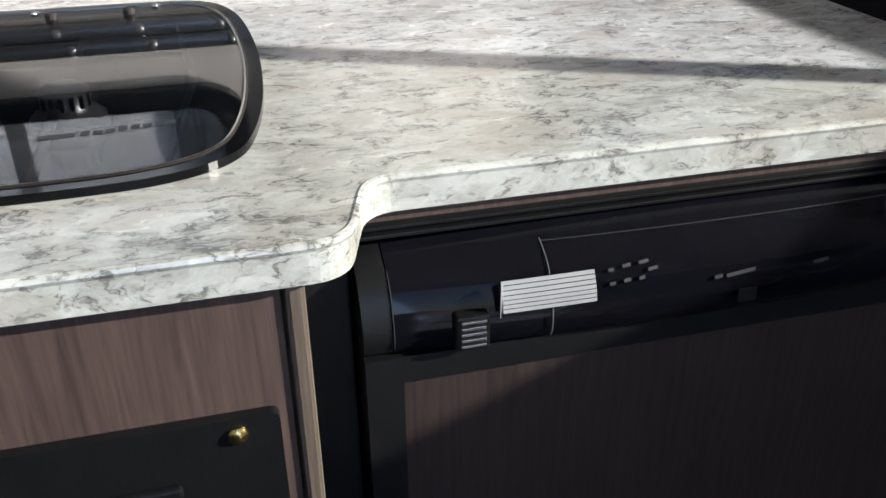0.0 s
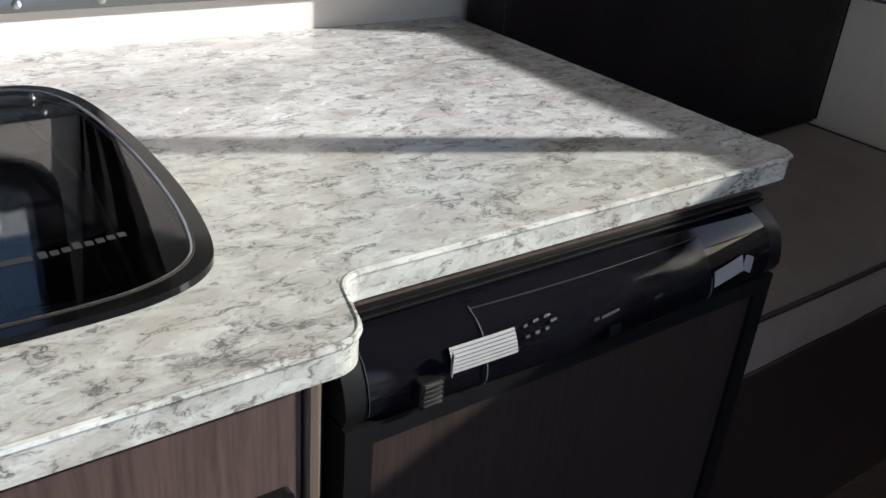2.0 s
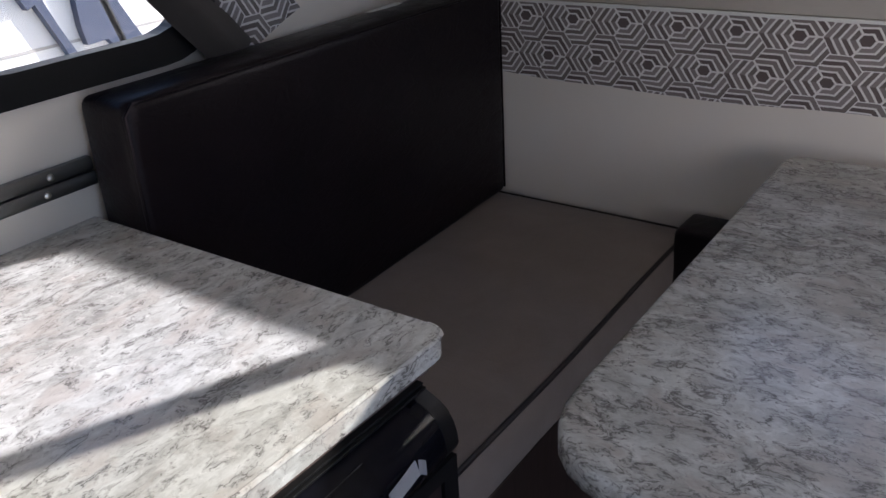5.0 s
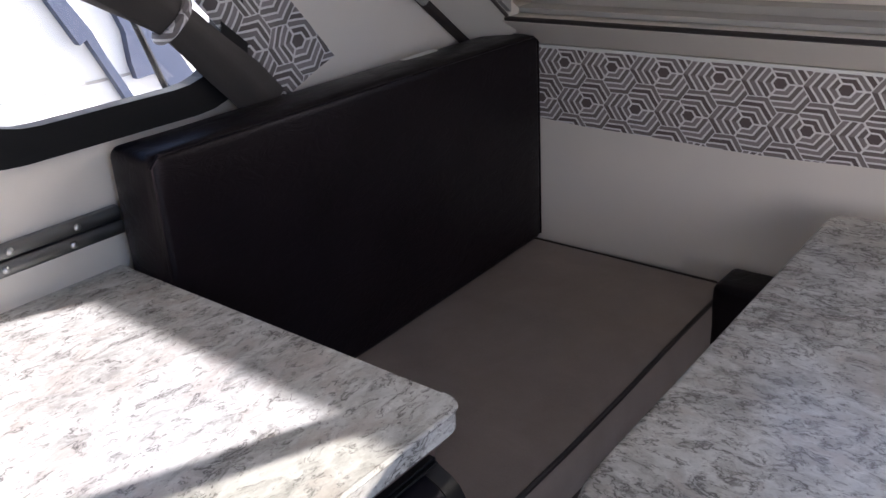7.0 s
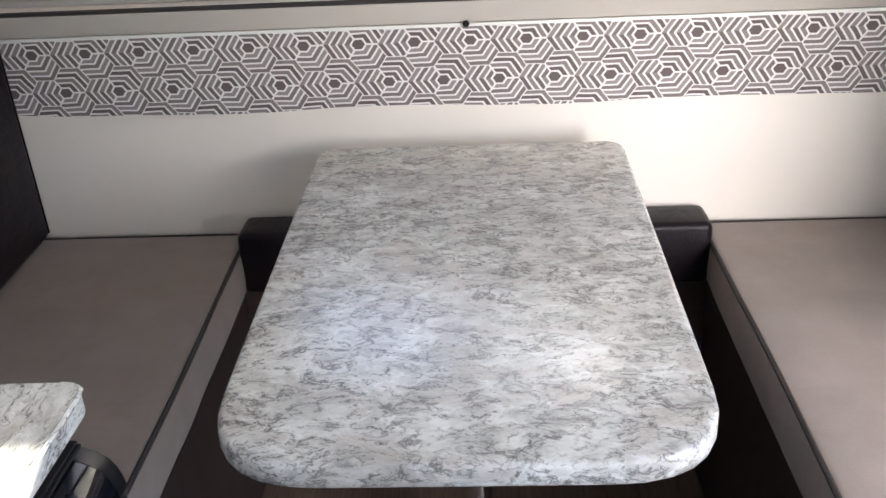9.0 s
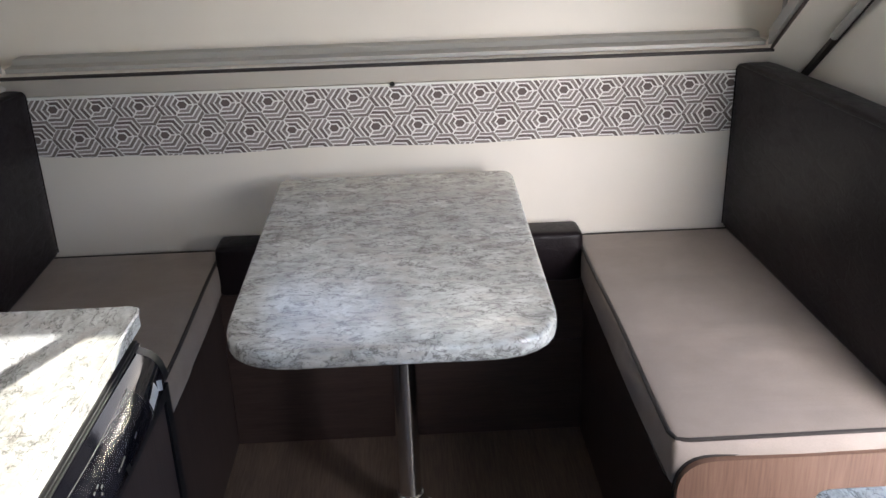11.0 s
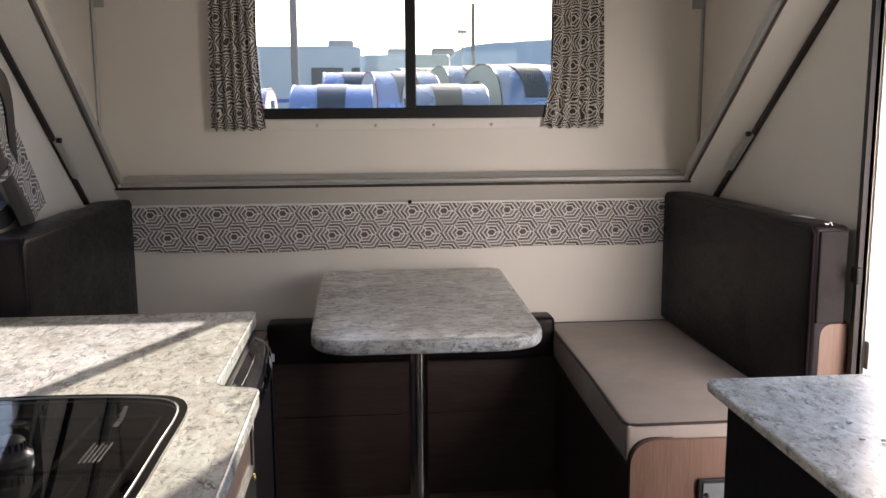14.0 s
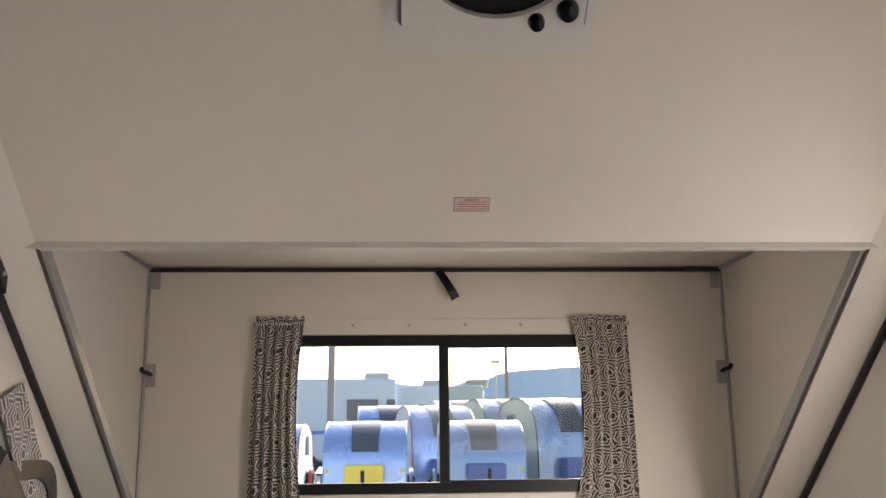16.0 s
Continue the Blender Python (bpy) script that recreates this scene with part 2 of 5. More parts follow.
def pane(name, tint=(0.95, 0.96, 0.96), gloss=0.03, least=0.045, most=0.95):
    """Flat glass: clear, with a real mirror gloss at grazing angles."""
    m, n, l, b = material(name)
    n.remove(b)
    clear = add(n, "BsdfTransparent", Color=(*tint, 1))
    shine = add(n, "BsdfGlossy", Roughness=gloss)
    edge_on = add(n, "LayerWeight", Blend=0.5)
    fres = calc(n, l, "ADD", calc(n, l, "MULTIPLY", calc(n, l, "POWER", edge_on.outputs["Facing"], 5), most), least)
    mix = n.new("ShaderNodeMixShader")
    l.new(fres, mix.inputs[0])
    l.new(clear.outputs[0], mix.inputs[1])
    l.new(shine.outputs[0], mix.inputs[2])
    l.new(mix.outputs[0], n["Material Output"].inputs[0])
    return m


GRANITE = laminate("granite_laminate", (0.58, 1.0, 1.0))
GRANITE_TABLE = laminate("granite_laminate_table", (1.0, 0.55, 1.0), 0.05)
WOOD_DARK = wood("dark_walnut_panel", (0.060, 0.040, 0.035), (0.135, 0.090, 0.077))
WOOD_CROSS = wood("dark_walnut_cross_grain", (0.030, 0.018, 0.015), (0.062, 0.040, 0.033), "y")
# WOOD_DARK's walnut again, its colour lowered where fridge and benches stand in shade
WOOD_SHADED = wood("shaded_walnut_panel", (0.024, 0.016, 0.015), (0.056, 0.038, 0.034))
WOOD_MID = wood("walnut_panel", (0.118, 0.062, 0.042), (0.185, 0.106, 0.074), rough=0.4)
WOOD_EDGE = wood("walnut_edge_band", (0.10, 0.075, 0.058), (0.19, 0.15, 0.12))
FLOOR_VINYL = wood("dark_wood_vinyl", (0.085, 0.060, 0.046), (0.19, 0.136, 0.10), "x", 0.4)
WALL_CREAM = plain("cream_wall_panel", (0.755, 0.70, 0.625), 0.5, 0, 0.035, 9, 0.05)
ROOF_CREAM = plain("cream_roof_lining", (0.76, 0.71, 0.63), 0.55, 0, 0.04, 7, 0.05)
TRIM_CREAM = plain("cream_trim", (0.66, 0.63, 0.57), 0.4, 0, 0.05, 20, 0.05)
STRIP_CREAM = plain("cream_strip", (0.79, 0.745, 0.68), 0.45, 0, 0.03, 20, 0.03)
GREY_TRIM = plain("grey_metal_trim", (0.40, 0.39, 0.365), 0.45, 0.15, 0.05, 12, 0.03)
BROWN_SEAL = plain("brown_grey_seal", (0.085, 0.068, 0.058), 0.6, 0, 0.15, 60, 0.1)
RUBBER = plain("black_rubber_seal", (0.024, 0.018, 0.016), 0.65, 0, 0.2, 60, 0.2)
BLACK_GLOSS = plain("black_gloss_plastic", (0.006, 0.006, 0.009), 0.07, 0, 0.2, 30, 0.02, spec=0.2)
BLACK_SATIN = plain("black_satin_plastic", (0.009, 0.009, 0.010), 0.40, 0, 0.2, 60, 0.15, spec=0.3)
BLACK_FRAME = plain("black_window_frame", (0.008, 0.008, 0.009), 0.4, 0, 0.2, 40, 0.1, spec=0.3)
LEATHER = leather("dark_brown_leatherette", (0.0098, 0.0068, 0.0084))
PIPING = plain("dark_piping", (0.03, 0.024, 0.022), 0.55, 0, 0.2, 80, 0.2)
LINEN = linen("taupe_linen", (0.285, 0.236, 0.21))
MESH = plain("dark_mesh_fabric", (0.020, 0.016, 0.016), 0.75, 0, 0.35, 120, 0.5, spec=0.2)
LINING = plain("grey_curtain_lining", (0.036, 0.031, 0.028), 0.6, 0, 0.1, 40, 0.2)
CHROME = plain("brushed_chrome", (0.72, 0.71, 0.69), 0.16, 1.0, 0.06, 40, 0.05, (1, 1, 0.1))
ALUMINIUM = plain("aluminium_rail", (0.25, 0.25, 0.25), 0.36, 1.0, 0.08, 40, 0.08, (0.1, 1, 1))
BRASS = plain("brass_screw", (0.75, 0.55, 0.22), 0.25, 1.0, 0.1, 60, 0.1)
STEEL = plain("steel", (0.55, 0.54, 0.52), 0.3, 1.0, 0.1, 60, 0.1)
WHITE_PLASTIC = plain("white_plastic", (0.74, 0.73, 0.70), 0.4, 0, 0.04, 30, 0.05)
TAPE = plain("clear_packing_tape", (0.42, 0.42, 0.43), 0.35, 0, 0.1, 80, 0.2)
PAPER = plain("label_paper", (0.68, 0.58, 0.54), 0.7, 0, 0.05, 60, 0.1)
RED_INK = plain("red_ink", (0.42, 0.13, 0.12), 0.7, 0, 0.1, 60, 0.05)
GREY_INK = plain("grey_ink", (0.15, 0.155, 0.16), 0.5, 0, 0.1, 60, 0.05)
FAINT_INK = plain("faint_grey_ink", (0.03, 0.03, 0.032), 0.5, 0, 0.1, 60, 0.05)
GLASS = pane("window_glass")
SMOKED = pane("smoked_glass", (0.58, 0.58, 0.60), 0.02, 0.03)
BURNER_METAL = plain("cast_aluminium_burner", (0.42, 0.42, 0.41), 0.32, 0.75, 0.2, 60, 0.2)
PAN_BLACK = plain("black_enamel", (0.004, 0.004, 0.005), 0.10, 0, 0.2, 30, 0.02, spec=0.2)
BELT_PRINT = hex_print("hexagon_print_fabric", -0.1095, 0.077, -0.062, 0.050, 1, 2, (0.13, 0.10, 0.092), (0.33, 0.29, 0.272), (0.80, 0.77, 0.74), 0.33)
CURTAIN_PRINT = hex_print("curtain_print_fabric", -0.066, 0.078, 0, 1.3, 1, 2, (0.05, 0.039, 0.034), (0.13, 0.105, 0.092), (0.82, 0.77, 0.70), 0.42, 0.03)
FLAP_PRINT = hex_print("flap_print_fabric", 0.1095, 0.085, 1.06, 1.1, 0, 2, (0.125, 0.105, 0.10), (0.32, 0.295, 0.29), (0.74, 0.72, 0.71), 0.33)


# ==== helpers ====
ORIGIN = {}


def thing(name, at=(0, 0, 0), label="", category="", group="", kind=""):
    ob = new(name)
    ob.empty_display_size = 0.05
    ob.location = at
    ORIGIN[ob.name] = Vector(at)
    return tagged(ob, label, category, group, kind)


def part(name, bm, mat, parent=None, label="", smooth=False):
    """Links a bmesh, given in world places, as one mesh under a thing or a part."""
    o = ORIGIN.get(parent.name, Vector()) if parent else Vector()
    bmesh.ops.recalc_face_normals(bm, faces=bm.faces)
    bmesh.ops.translate(bm, verts=bm.verts, vec=-o)
    me = bpy.data.meshes.new(name)
    bm.to_mesh(me)
    bm.free()
    for p in me.polygons:
        p.use_smooth = smooth
    if smooth:
        me.set_sharp_from_angle(angle=radians(38))
    me.materials.append(mat)
    ob = new(name, me)
    if parent:
        ob.parent = parent
    ORIGIN[ob.name] = o
    return tagged(ob, label)


def solo(name, bm, mat, label, category, group="", kind="", smooth=False):
    return tagged(part(name, bm, mat, None, "", smooth), label, category, group, kind)


def box(x0, x1, y0, y1, z0, z1, bevel=0.0, seg=2, bm=None):
    b = bmesh.new()
    bmesh.ops.create_cube(b, size=1)
    for v in b.verts:
        v.co = Vector((x0 + (v.co.x + 0.5) * (x1 - x0), y0 + (v.co.y + 0.5) * (y1 - y0), z0 + (v.co.z + 0.5) * (z1 - z0)))
    if bevel:
        bmesh.ops.bevel(b, geom=b.edges[:], offset=bevel, segments=seg, profile=0.5, affect="EDGES")
    return joined(bm, b)


def joined(bm, b):
    if bm is None:
        return b
    me = bpy.data.meshes.new("tmp")
    b.to_mesh(me)
    b.free()
    bm.from_mesh(me)
    bpy.data.meshes.remove(me)
    return bm


def rounded(points, radii, n=7):
    """A polygon with each corner rounded by its radius."""
    out = []
    k = len(points)
    for i in range(k):
        p, a, b = Vector(points[i]), Vector(points[i - 1]), Vector(points[(i + 1) % k])
        r = radii[i] if isinstance(radii, (list, tuple)) else radii
        if r <= 0:
            out.append(p)
            continue
        da, db = (a - p).normalized(), (b - p).normalized()
        half = da.angle(db) / 2
        t = min(r / math.tan(half), (a - p).length * 0.49, (b - p).length * 0.49)
        for j in range(n + 1):
            s = j / n
            out.append(p + da * t * (1 - s) ** 2 + db * t * s ** 2)
    return out


def to3(p, axis, d):
    return Vector({"z": (p[0], p[1], d), "y": (p[0], d, p[1]), "x": (d, p[0], p[1])}[axis])


def plate(outline, axis, d0, d1, holes=(), bevel=0.0, seg=2, bm=None):
    """A flat slab of any outline, with holes, between d0 and d1 along an axis."""
    b = bmesh.new()
    edges = []
    for loop in (outline, *holes):
        vs = [b.verts.new(to3(p, axis, d0)) for p in loop]
        edges += [b.edges.new((vs[i], vs[(i + 1) % len(vs)])) for i in range(len(vs))]
    if holes:
        bmesh.ops.triangle_fill(b, use_beauty=True, use_dissolve=False, edges=edges)
    else:
        b.faces.new(list(b.verts))
    made = bmesh.ops.extrude_face_region(b, geom=b.faces[:])
    bmesh.ops.translate(b, verts=[v for v in made["geom"] if isinstance(v, bmesh.types.BMVert)], vec=to3((0, 0), axis, d1 - d0))
    if bevel and not holes:
        bmesh.ops.recalc_face_normals(b, faces=b.faces)
        flat = [e for e in b.edges if len(e.link_faces) == 2 and e.calc_face_angle(0) > 0.9]
        bmesh.ops.bevel(b, geom=flat, offset=bevel, segments=seg, profile=0.5, affect="EDGES")
    return joined(bm, b)


def lathe(profile, centre, axis="z", n=28, bm=None):
    """A turned shape: pairs of radius and height along the axis from the centre."""
    b = bmesh.new()
    rings = []
    for r, h in profile:
        ring = []
        for i in range(n):
            a = 2 * math.pi * i / n
            c, s = r * math.cos(a), r * math.sin(a)
            ring.append(b.verts.new(Vector(centre) + Vector({"z": (c, s, h), "y": (c, h, s), "x": (h, c, s)}[axis])))
        rings.append(ring)
    for p, q in zip(rings, rings[1:]):
        for i in range(n):
            b.faces.new((p[i], p[(i + 1) % n], q[(i + 1) % n], q[i]))
    b.faces.new(rings[0])
    b.faces.new(rings[-1])
    return joined(bm, b)


def tube(points, r, n=8, bm=None, closed=False):
    b = bmesh.new()
    pts = [Vector(p) for p in points]
    rings = []
    for i, p in enumerate(pts):
        if closed:
            d = pts[(i + 1) % len(pts)] - pts[i - 1]
        else:
            d = pts[min(i + 1, len(pts) - 1)] - pts[max(i - 1, 0)]
        q = d.normalized().to_track_quat("Z", "X")
        rings.append([b.verts.new(p + q @ Vector((r * math.cos(2 * math.pi * k / n), r * math.sin(2 * math.pi * k / n), 0))) for k in range(n)])
    pairs = list(zip(rings, rings[1:])) + ([(rings[-1], rings[0])] if closed else [])
    for p, q in pairs:
        for k in range(n):
            b.faces.new((p[k], p[(k + 1) % n], q[(k + 1) % n], q[k]))
    if not closed:
        b.faces.new(rings[0])
        b.faces.new(rings[-1])
    return joined(bm, b)


def sweep(profile, axis, d0, d1, steps=1, bend=None, bm=None):
    """A profile drawn out along an axis; bend(s) shifts it at the fraction s."""
    b = bmesh.new()
    rings = []
    for i in range(steps + 1):
        s = i / steps
        off = Vector(bend(s)) if bend else Vector()
        rings.append([b.verts.new(to3(p, axis, d0 + (d1 - d0) * s) + off) for p in profile])
    k = len(profile)
    for p, q in zip(rings, rings[1:]):
        for i in range(k):
            b.faces.new((p[i], p[(i + 1) % k], q[(i + 1) % k], q[i]))
    b.faces.new(rings[0])
    b.faces.new(rings[-1])
    return joined(bm, b)


def cushion(x0, x1, y0, y1, z0, z1, r=0.018, puff=0.008, wave=0.003, seed=0.0, fine=0.07):
    """A soft block: rounded edges, slightly swollen faces and shallow dents."""
    b = box(x0, x1, y0, y1, z0, z1)
    bmesh.ops.bevel(b, geom=b.edges[:], offset=r, segments=4, profile=0.5, affect="EDGES")
    for e_len in range(3):
        longest = [e for e in b.edges if e.calc_length() > fine]
        bmesh.ops.subdivide_edges(b, edges=longest, cuts=2, use_grid_fill=True)
    b.normal_update()
    c, h = Vector(((x0 + x1) / 2, (y0 + y1) / 2, (z0 + z1) / 2)), Vector(((x1 - x0) / 2, (y1 - y0) / 2, (z1 - z0) / 2))
    for v in b.verts:
        f = [max(0, 1 - ((v.co[i] - c[i]) / h[i]) ** 2) for i in range(3)]
        k = sorted(f)
        v.co += v.normal * (puff * k[1] * k[2] * 1.0 + wave * noise.noise(v.co * 9 + Vector((seed, seed, 0))) * k[1])
    return b


# ==== setting ====
XW, YW = 1.752, 1.04          # inner faces of the end wall and of the side walls
PEAK_X, SLOPE = -0.30, 0.80


def roof_z(x):
    return 1.113 + (1.656 - x) * SLOPE if x > PEAK_X else 1.113 + (x + 2.256) * SLOPE


floor = solo("floor", box(-2.4, XW + 0.05, -1.08, 1.08, -0.05, 0.0), FLOOR_VINYL, "dark brown wood-look vinyl floor", "floor", kind="structure")
lower = [(XW, 0.0), (XW + 0.06, 0.0), (XW + 0.06, 1.03), (XW, 1.03)]
solo("wall_end", sweep([(p[0], p[1]) for p in lower], "y", -1.04, 1.04), WALL_CREAM, "cream laminated end wall below the dormer", "wall", kind="structure")
solo("wall_back", box(-2.46, -2.40, -1.08, 1.08, 0, 1.1), WALL_CREAM, "plain cream rear wall", "wall", kind="structure")


def side_profile():
    drop = 0.07
    return [(-2.4, 0.0), (XW + 0.06, 0.0), (XW + 0.06, roof_z(XW + 0.06) - drop + 0.02), (PEAK_X, roof_z(PEAK_X) - drop + 0.02), (-2.4, roof_z(-2.4) - drop + 0.02)]


LWIN = rounded([(0.60, 1.085), (1.065, 1.085), (1.065, 1.45), (0.60, 1.45)], 0.07)
DOOR = rounded([(-0.08, 0.02), (0.745, 0.02), (0.745, 1.66), (0.60, 1.86), (-0.08, 1.86)], [0.0, 0.0, 0.14, 0.10, 0.06])
HWIN = rounded([(-0.775, 1.05), (0.155, 1.05), (0.155, 1.405), (-0.775, 1.405)], 0.045)
solo("wall_left", plate(side_profile(), "y", YW, YW + 0.045, [LWIN, HWIN]), WALL_CREAM, "cream side wall panel with a window above the worktop", "wall", kind="structure")
solo("wall_right", plate(side_profile(), "y", -YW - 0.045, -YW, [DOOR]), WALL_CREAM, "cream side wall panel with the open doorway", "wall", kind="structure")

# sloping roof: front slope with the dormer opening, its side rails, and the rear slope
OPEN_LO, OPEN_HI, OPEN_Y = 1.656, 0.635, 0.946


def slope_quad(b, x0, x1, y0, y1, dz=0.0, thick=0.04):
    top, bot = [], []
    for x, y in ((x0, y0), (x1, y0), (x1, y1), (x0, y1)):
        top.append(b.verts.new((x, y, roof_z(x) + dz + thick)))
        bot.append(b.verts.new((x, y, roof_z(x) + dz)))
    b.faces.new(top)
    b.faces.new(list(reversed(bot)))
    for i in range(4):
        b.faces.new((top[i], top[(i + 1) % 4], bot[(i + 1) % 4], bot[i]))


b = bmesh.new()
slope_quad(b, PEAK_X, OPEN_HI, -OPEN_Y, OPEN_Y)
solo("ceiling", b, ROOF_CREAM, "cream lined front roof slope", "ceiling", kind="structure")
# the gap in this slope is an unseen opening added for fill light
b = bmesh.new()
for x0, x1, y0, y1 in ((-2.46, -1.95, -1.10, 1.10), (-1.44, PEAK_X, -1.10, 1.10), (-1.95, -1.44, -1.10, -0.95), (-1.95, -1.44, 0.05, 1.10)):
    slope_quad(b, x0, x1, y0, y1)
solo("ceiling_rear", b, ROOF_CREAM, "cream lined rear roof slope with an added light opening", "ceiling", kind="structure")
for s, nm in ((1, "roof_rail_left"), (-1, "roof_rail_right")):
    b = bmesh.new()
    ends = []
    for x in (PEAK_X, 1.70):
        z = roof_z(x)
        ends.append([b.verts.new(p) for p in ((x, s * OPEN_Y, z), (x, s * (YW + 0.002), z - 0.066), (x, s * 1.10, z - 0.04), (x, s * 1.10, z + 0.04), (x, s * OPEN_Y, z + 0.04))])
    for i in range(5):
        b.faces.new((ends[0][i], ends[0][(i + 1) % 5], ends[1][(i + 1) % 5], ends[1][i]))
    b.faces.new(ends[0])
    b.faces.new(ends[1])
    solo(nm, b, ROOF_CREAM, "cream slanted side rail of the roof", "trim", kind="structure")
    seal = tube([(x, s * (YW - 0.004), roof_z(x) - 0.073) for x in (1.72, 1.3, 0.8, 0.3, PEAK_X)], 0.011, 6)
    solo("roof_seal", seal, RUBBER, "black rubber seal along the folding roof edge", "trim", kind="structure")

# dormer: back wall with window, sides, roof
DX = 1.82
WIN = (-0.545, 0.545, 1.322, 1.866)
solo("wall_dormer", plate([(-1.06, 1.05), (1.06, 1.05), (1.06, 2.13), (-1.06, 2.13)], "x", DX, DX + 0.04, [[(WIN[0], WIN[2]), (WIN[1], WIN[2]), (WIN[1], WIN[3]), (WIN[0], WIN[3])]]), WALL_CREAM, "cream dormer wall with a sliding window", "wall", kind="structure")
for s, nm in ((1, "wall_dormer_left"), (-1, "wall_dormer_right")):
    solo(nm, plate([(1.66, 1.115), (DX, 1.06), (DX, 2.115), (0.635, 2.108), (0.635, 1.935)], "y", s * 1.04, s * 1.08), WALL_CREAM, "cream dormer cheek wall", "wall", kind="structure")
solo("ceiling_dormer", sweep([(0.637, 1.945), (0.637, 2.100), (DX + 0.04, 2.117), (DX + 0.04, 2.15), (0.60, 2.15), (0.60, 1.99)], "y", -1.08, 1.08), WALL_CREAM, "cream dormer lid", "ceiling", kind="structure")


def ledge():
    return sweep([(XW + 0.06, 1.02), (XW - 0.002, 1.042), (1.662, 1.098), (1.672, 1.108), (DX, 1.112), (DX, 1.04)], "y", -1.04, 1.04)


solo("ledge", ledge(), WALL_CREAM, "cream ledge under the dormer", "trim", kind="structure")
solo("ledge_rail", sweep([(1.70, 1.11), (DX - 0.002, 1.11), (DX - 0.002, 1.135), (1.76, 1.135), (1.75, 1.122), (1.70, 1.12)], "y", -0.95, 0.95), GREY_TRIM, "grey metal channel along the ledge", "trim", kind="structure")
solo("ledge_seal", tube([(1.662, -0.953, 1.104), (1.662, 0.953, 1.104)], 0.0048, 6), RUBBER, "dark seal along the ledge edge", "trim", kind="structure")
for s in (1, -1):
    n_pts = [(x, s * (OPEN_Y - 0.001), roof_z(x) - 0.002) for x in (OPEN_LO, 1.3, 0.95, OPEN_HI)]
    solo("opening_seal", tube(n_pts, 0.0042, 6), BROWN_SEAL, "brown-grey seal along the dormer opening", "trim", kind="structure")
    b = bmesh.new()
    q = []
    for x in (OPEN_LO, OPEN_HI):
        z = roof_z(x)
        q.append([b.verts.new(p) for p in ((x, s * (OPEN_Y - 0.012), z + 0.006), (x, s * (OPEN_Y + 0.03), z + 0.006), (x, s * (OPEN_Y + 0.03), z + 0.045), (x, s * (OPEN_Y - 0.012), z + 0.045))])
    for i in range(4):
        b.faces.new((q[0][i], q[0][(i + 1) % 4], q[1][(i + 1) % 4], q[1][i]))
    b.faces.new(q[0]), b.faces.new(q[1])
    solo("opening_frame", b, GREY_TRIM, "grey metal edging of the dormer opening", "trim", kind="structure")
zt = roof_z(OPEN_HI)
solo("opening_head", sweep([(OPEN_HI - 0.012, zt - 0.004), (OPEN_HI + 0.012, zt - 0.006), (OPEN_HI + 0.014, zt + 0.03), (OPEN_HI - 0.012, zt + 0.03)], "y", -0.965, 0.965), TRIM_CREAM, "cream metal edging over the dormer opening", "trim", kind="structure")
solo("dormer_seal", tube([(DX - 0.008, -1.035, 2.104), (DX - 0.008, 1.035, 2.104)], 0.008, 6), RUBBER, "black seal along the dormer lid", "trim", kind="structure")
for s in (1, -1):
    solo("dormer_edge", tube([(0.65, s * 1.033, 2.096), (DX - 0.012, s * 1.033, 2.108)], 0.007, 6), GREY_TRIM, "grey edge bead under the dormer lid", "trim", kind="structure")
    solo("dormer_corner", tube([(DX - 0.004, s * 1.034, 1.12), (DX - 0.004, s * 1.034, 2.10)], 0.006, 6), GREY_TRIM, "grey corner bead of the dormer", "trim", kind="structure")

# end window
window = thing("window_1", (DX, 0, 1.32), "black-framed sliding window in the dormer", "window", kind="structure")
fx0, fx1 = DX - 0.012, DX + 0.03
part("frame", plate([(WIN[0], WIN[2]), (WIN[1], WIN[2]), (WIN[1], WIN[3]), (WIN[0], WIN[3])], "x", fx0, fx1, [[(WIN[0] + 0.036, WIN[2] + 0.036), (WIN[1] - 0.036, WIN[2] + 0.036), (WIN[1] - 0.036, WIN[3] - 0.036), (WIN[0] + 0.036, WIN[3] - 0.036)]]), BLACK_FRAME, window)
part("mullion", box(fx0 - 0.004, fx1 - 0.008, -0.028, 0.006, WIN[2] + 0.03, WIN[3] - 0.03, 0.003), BLACK_FRAME, window)
part("sash", plate([(-0.51, 1.355), (-0.02, 1.355), (-0.02, 1.833), (-0.51, 1.833)], "x", fx0 + 0.004, fx0 + 0.018, [[(-0.50, 1.365), (-0.03, 1.365), (-0.03, 1.821), (-0.50, 1.821)]]), BLACK_FRAME, window)
for y0, y1 in ((-0.508, -0.024), (0.004, 0.508)):
    g = part("pane", box(DX + 0.008, DX + 0.011, y0, y1, WIN[2] + 0.03, WIN[3] - 0.03), GLASS, window)
    g.visible_shadow = False

net, nn, nl, nb = material("insect_screen")
nn.remove(nb)
mesh_clear = add(nn, "BsdfTransparent", Color=(0.87, 0.868, 0.815, 1))
nl.new(mesh_clear.outputs[0], nn["Material Output"].inputs[0])
part("insect_screen", box(DX + 0.020, DX + 0.0205, -0.508, -0.024, WIN[2] + 0.03, WIN[3] - 0.03), net, window, "fine grey insect screen")

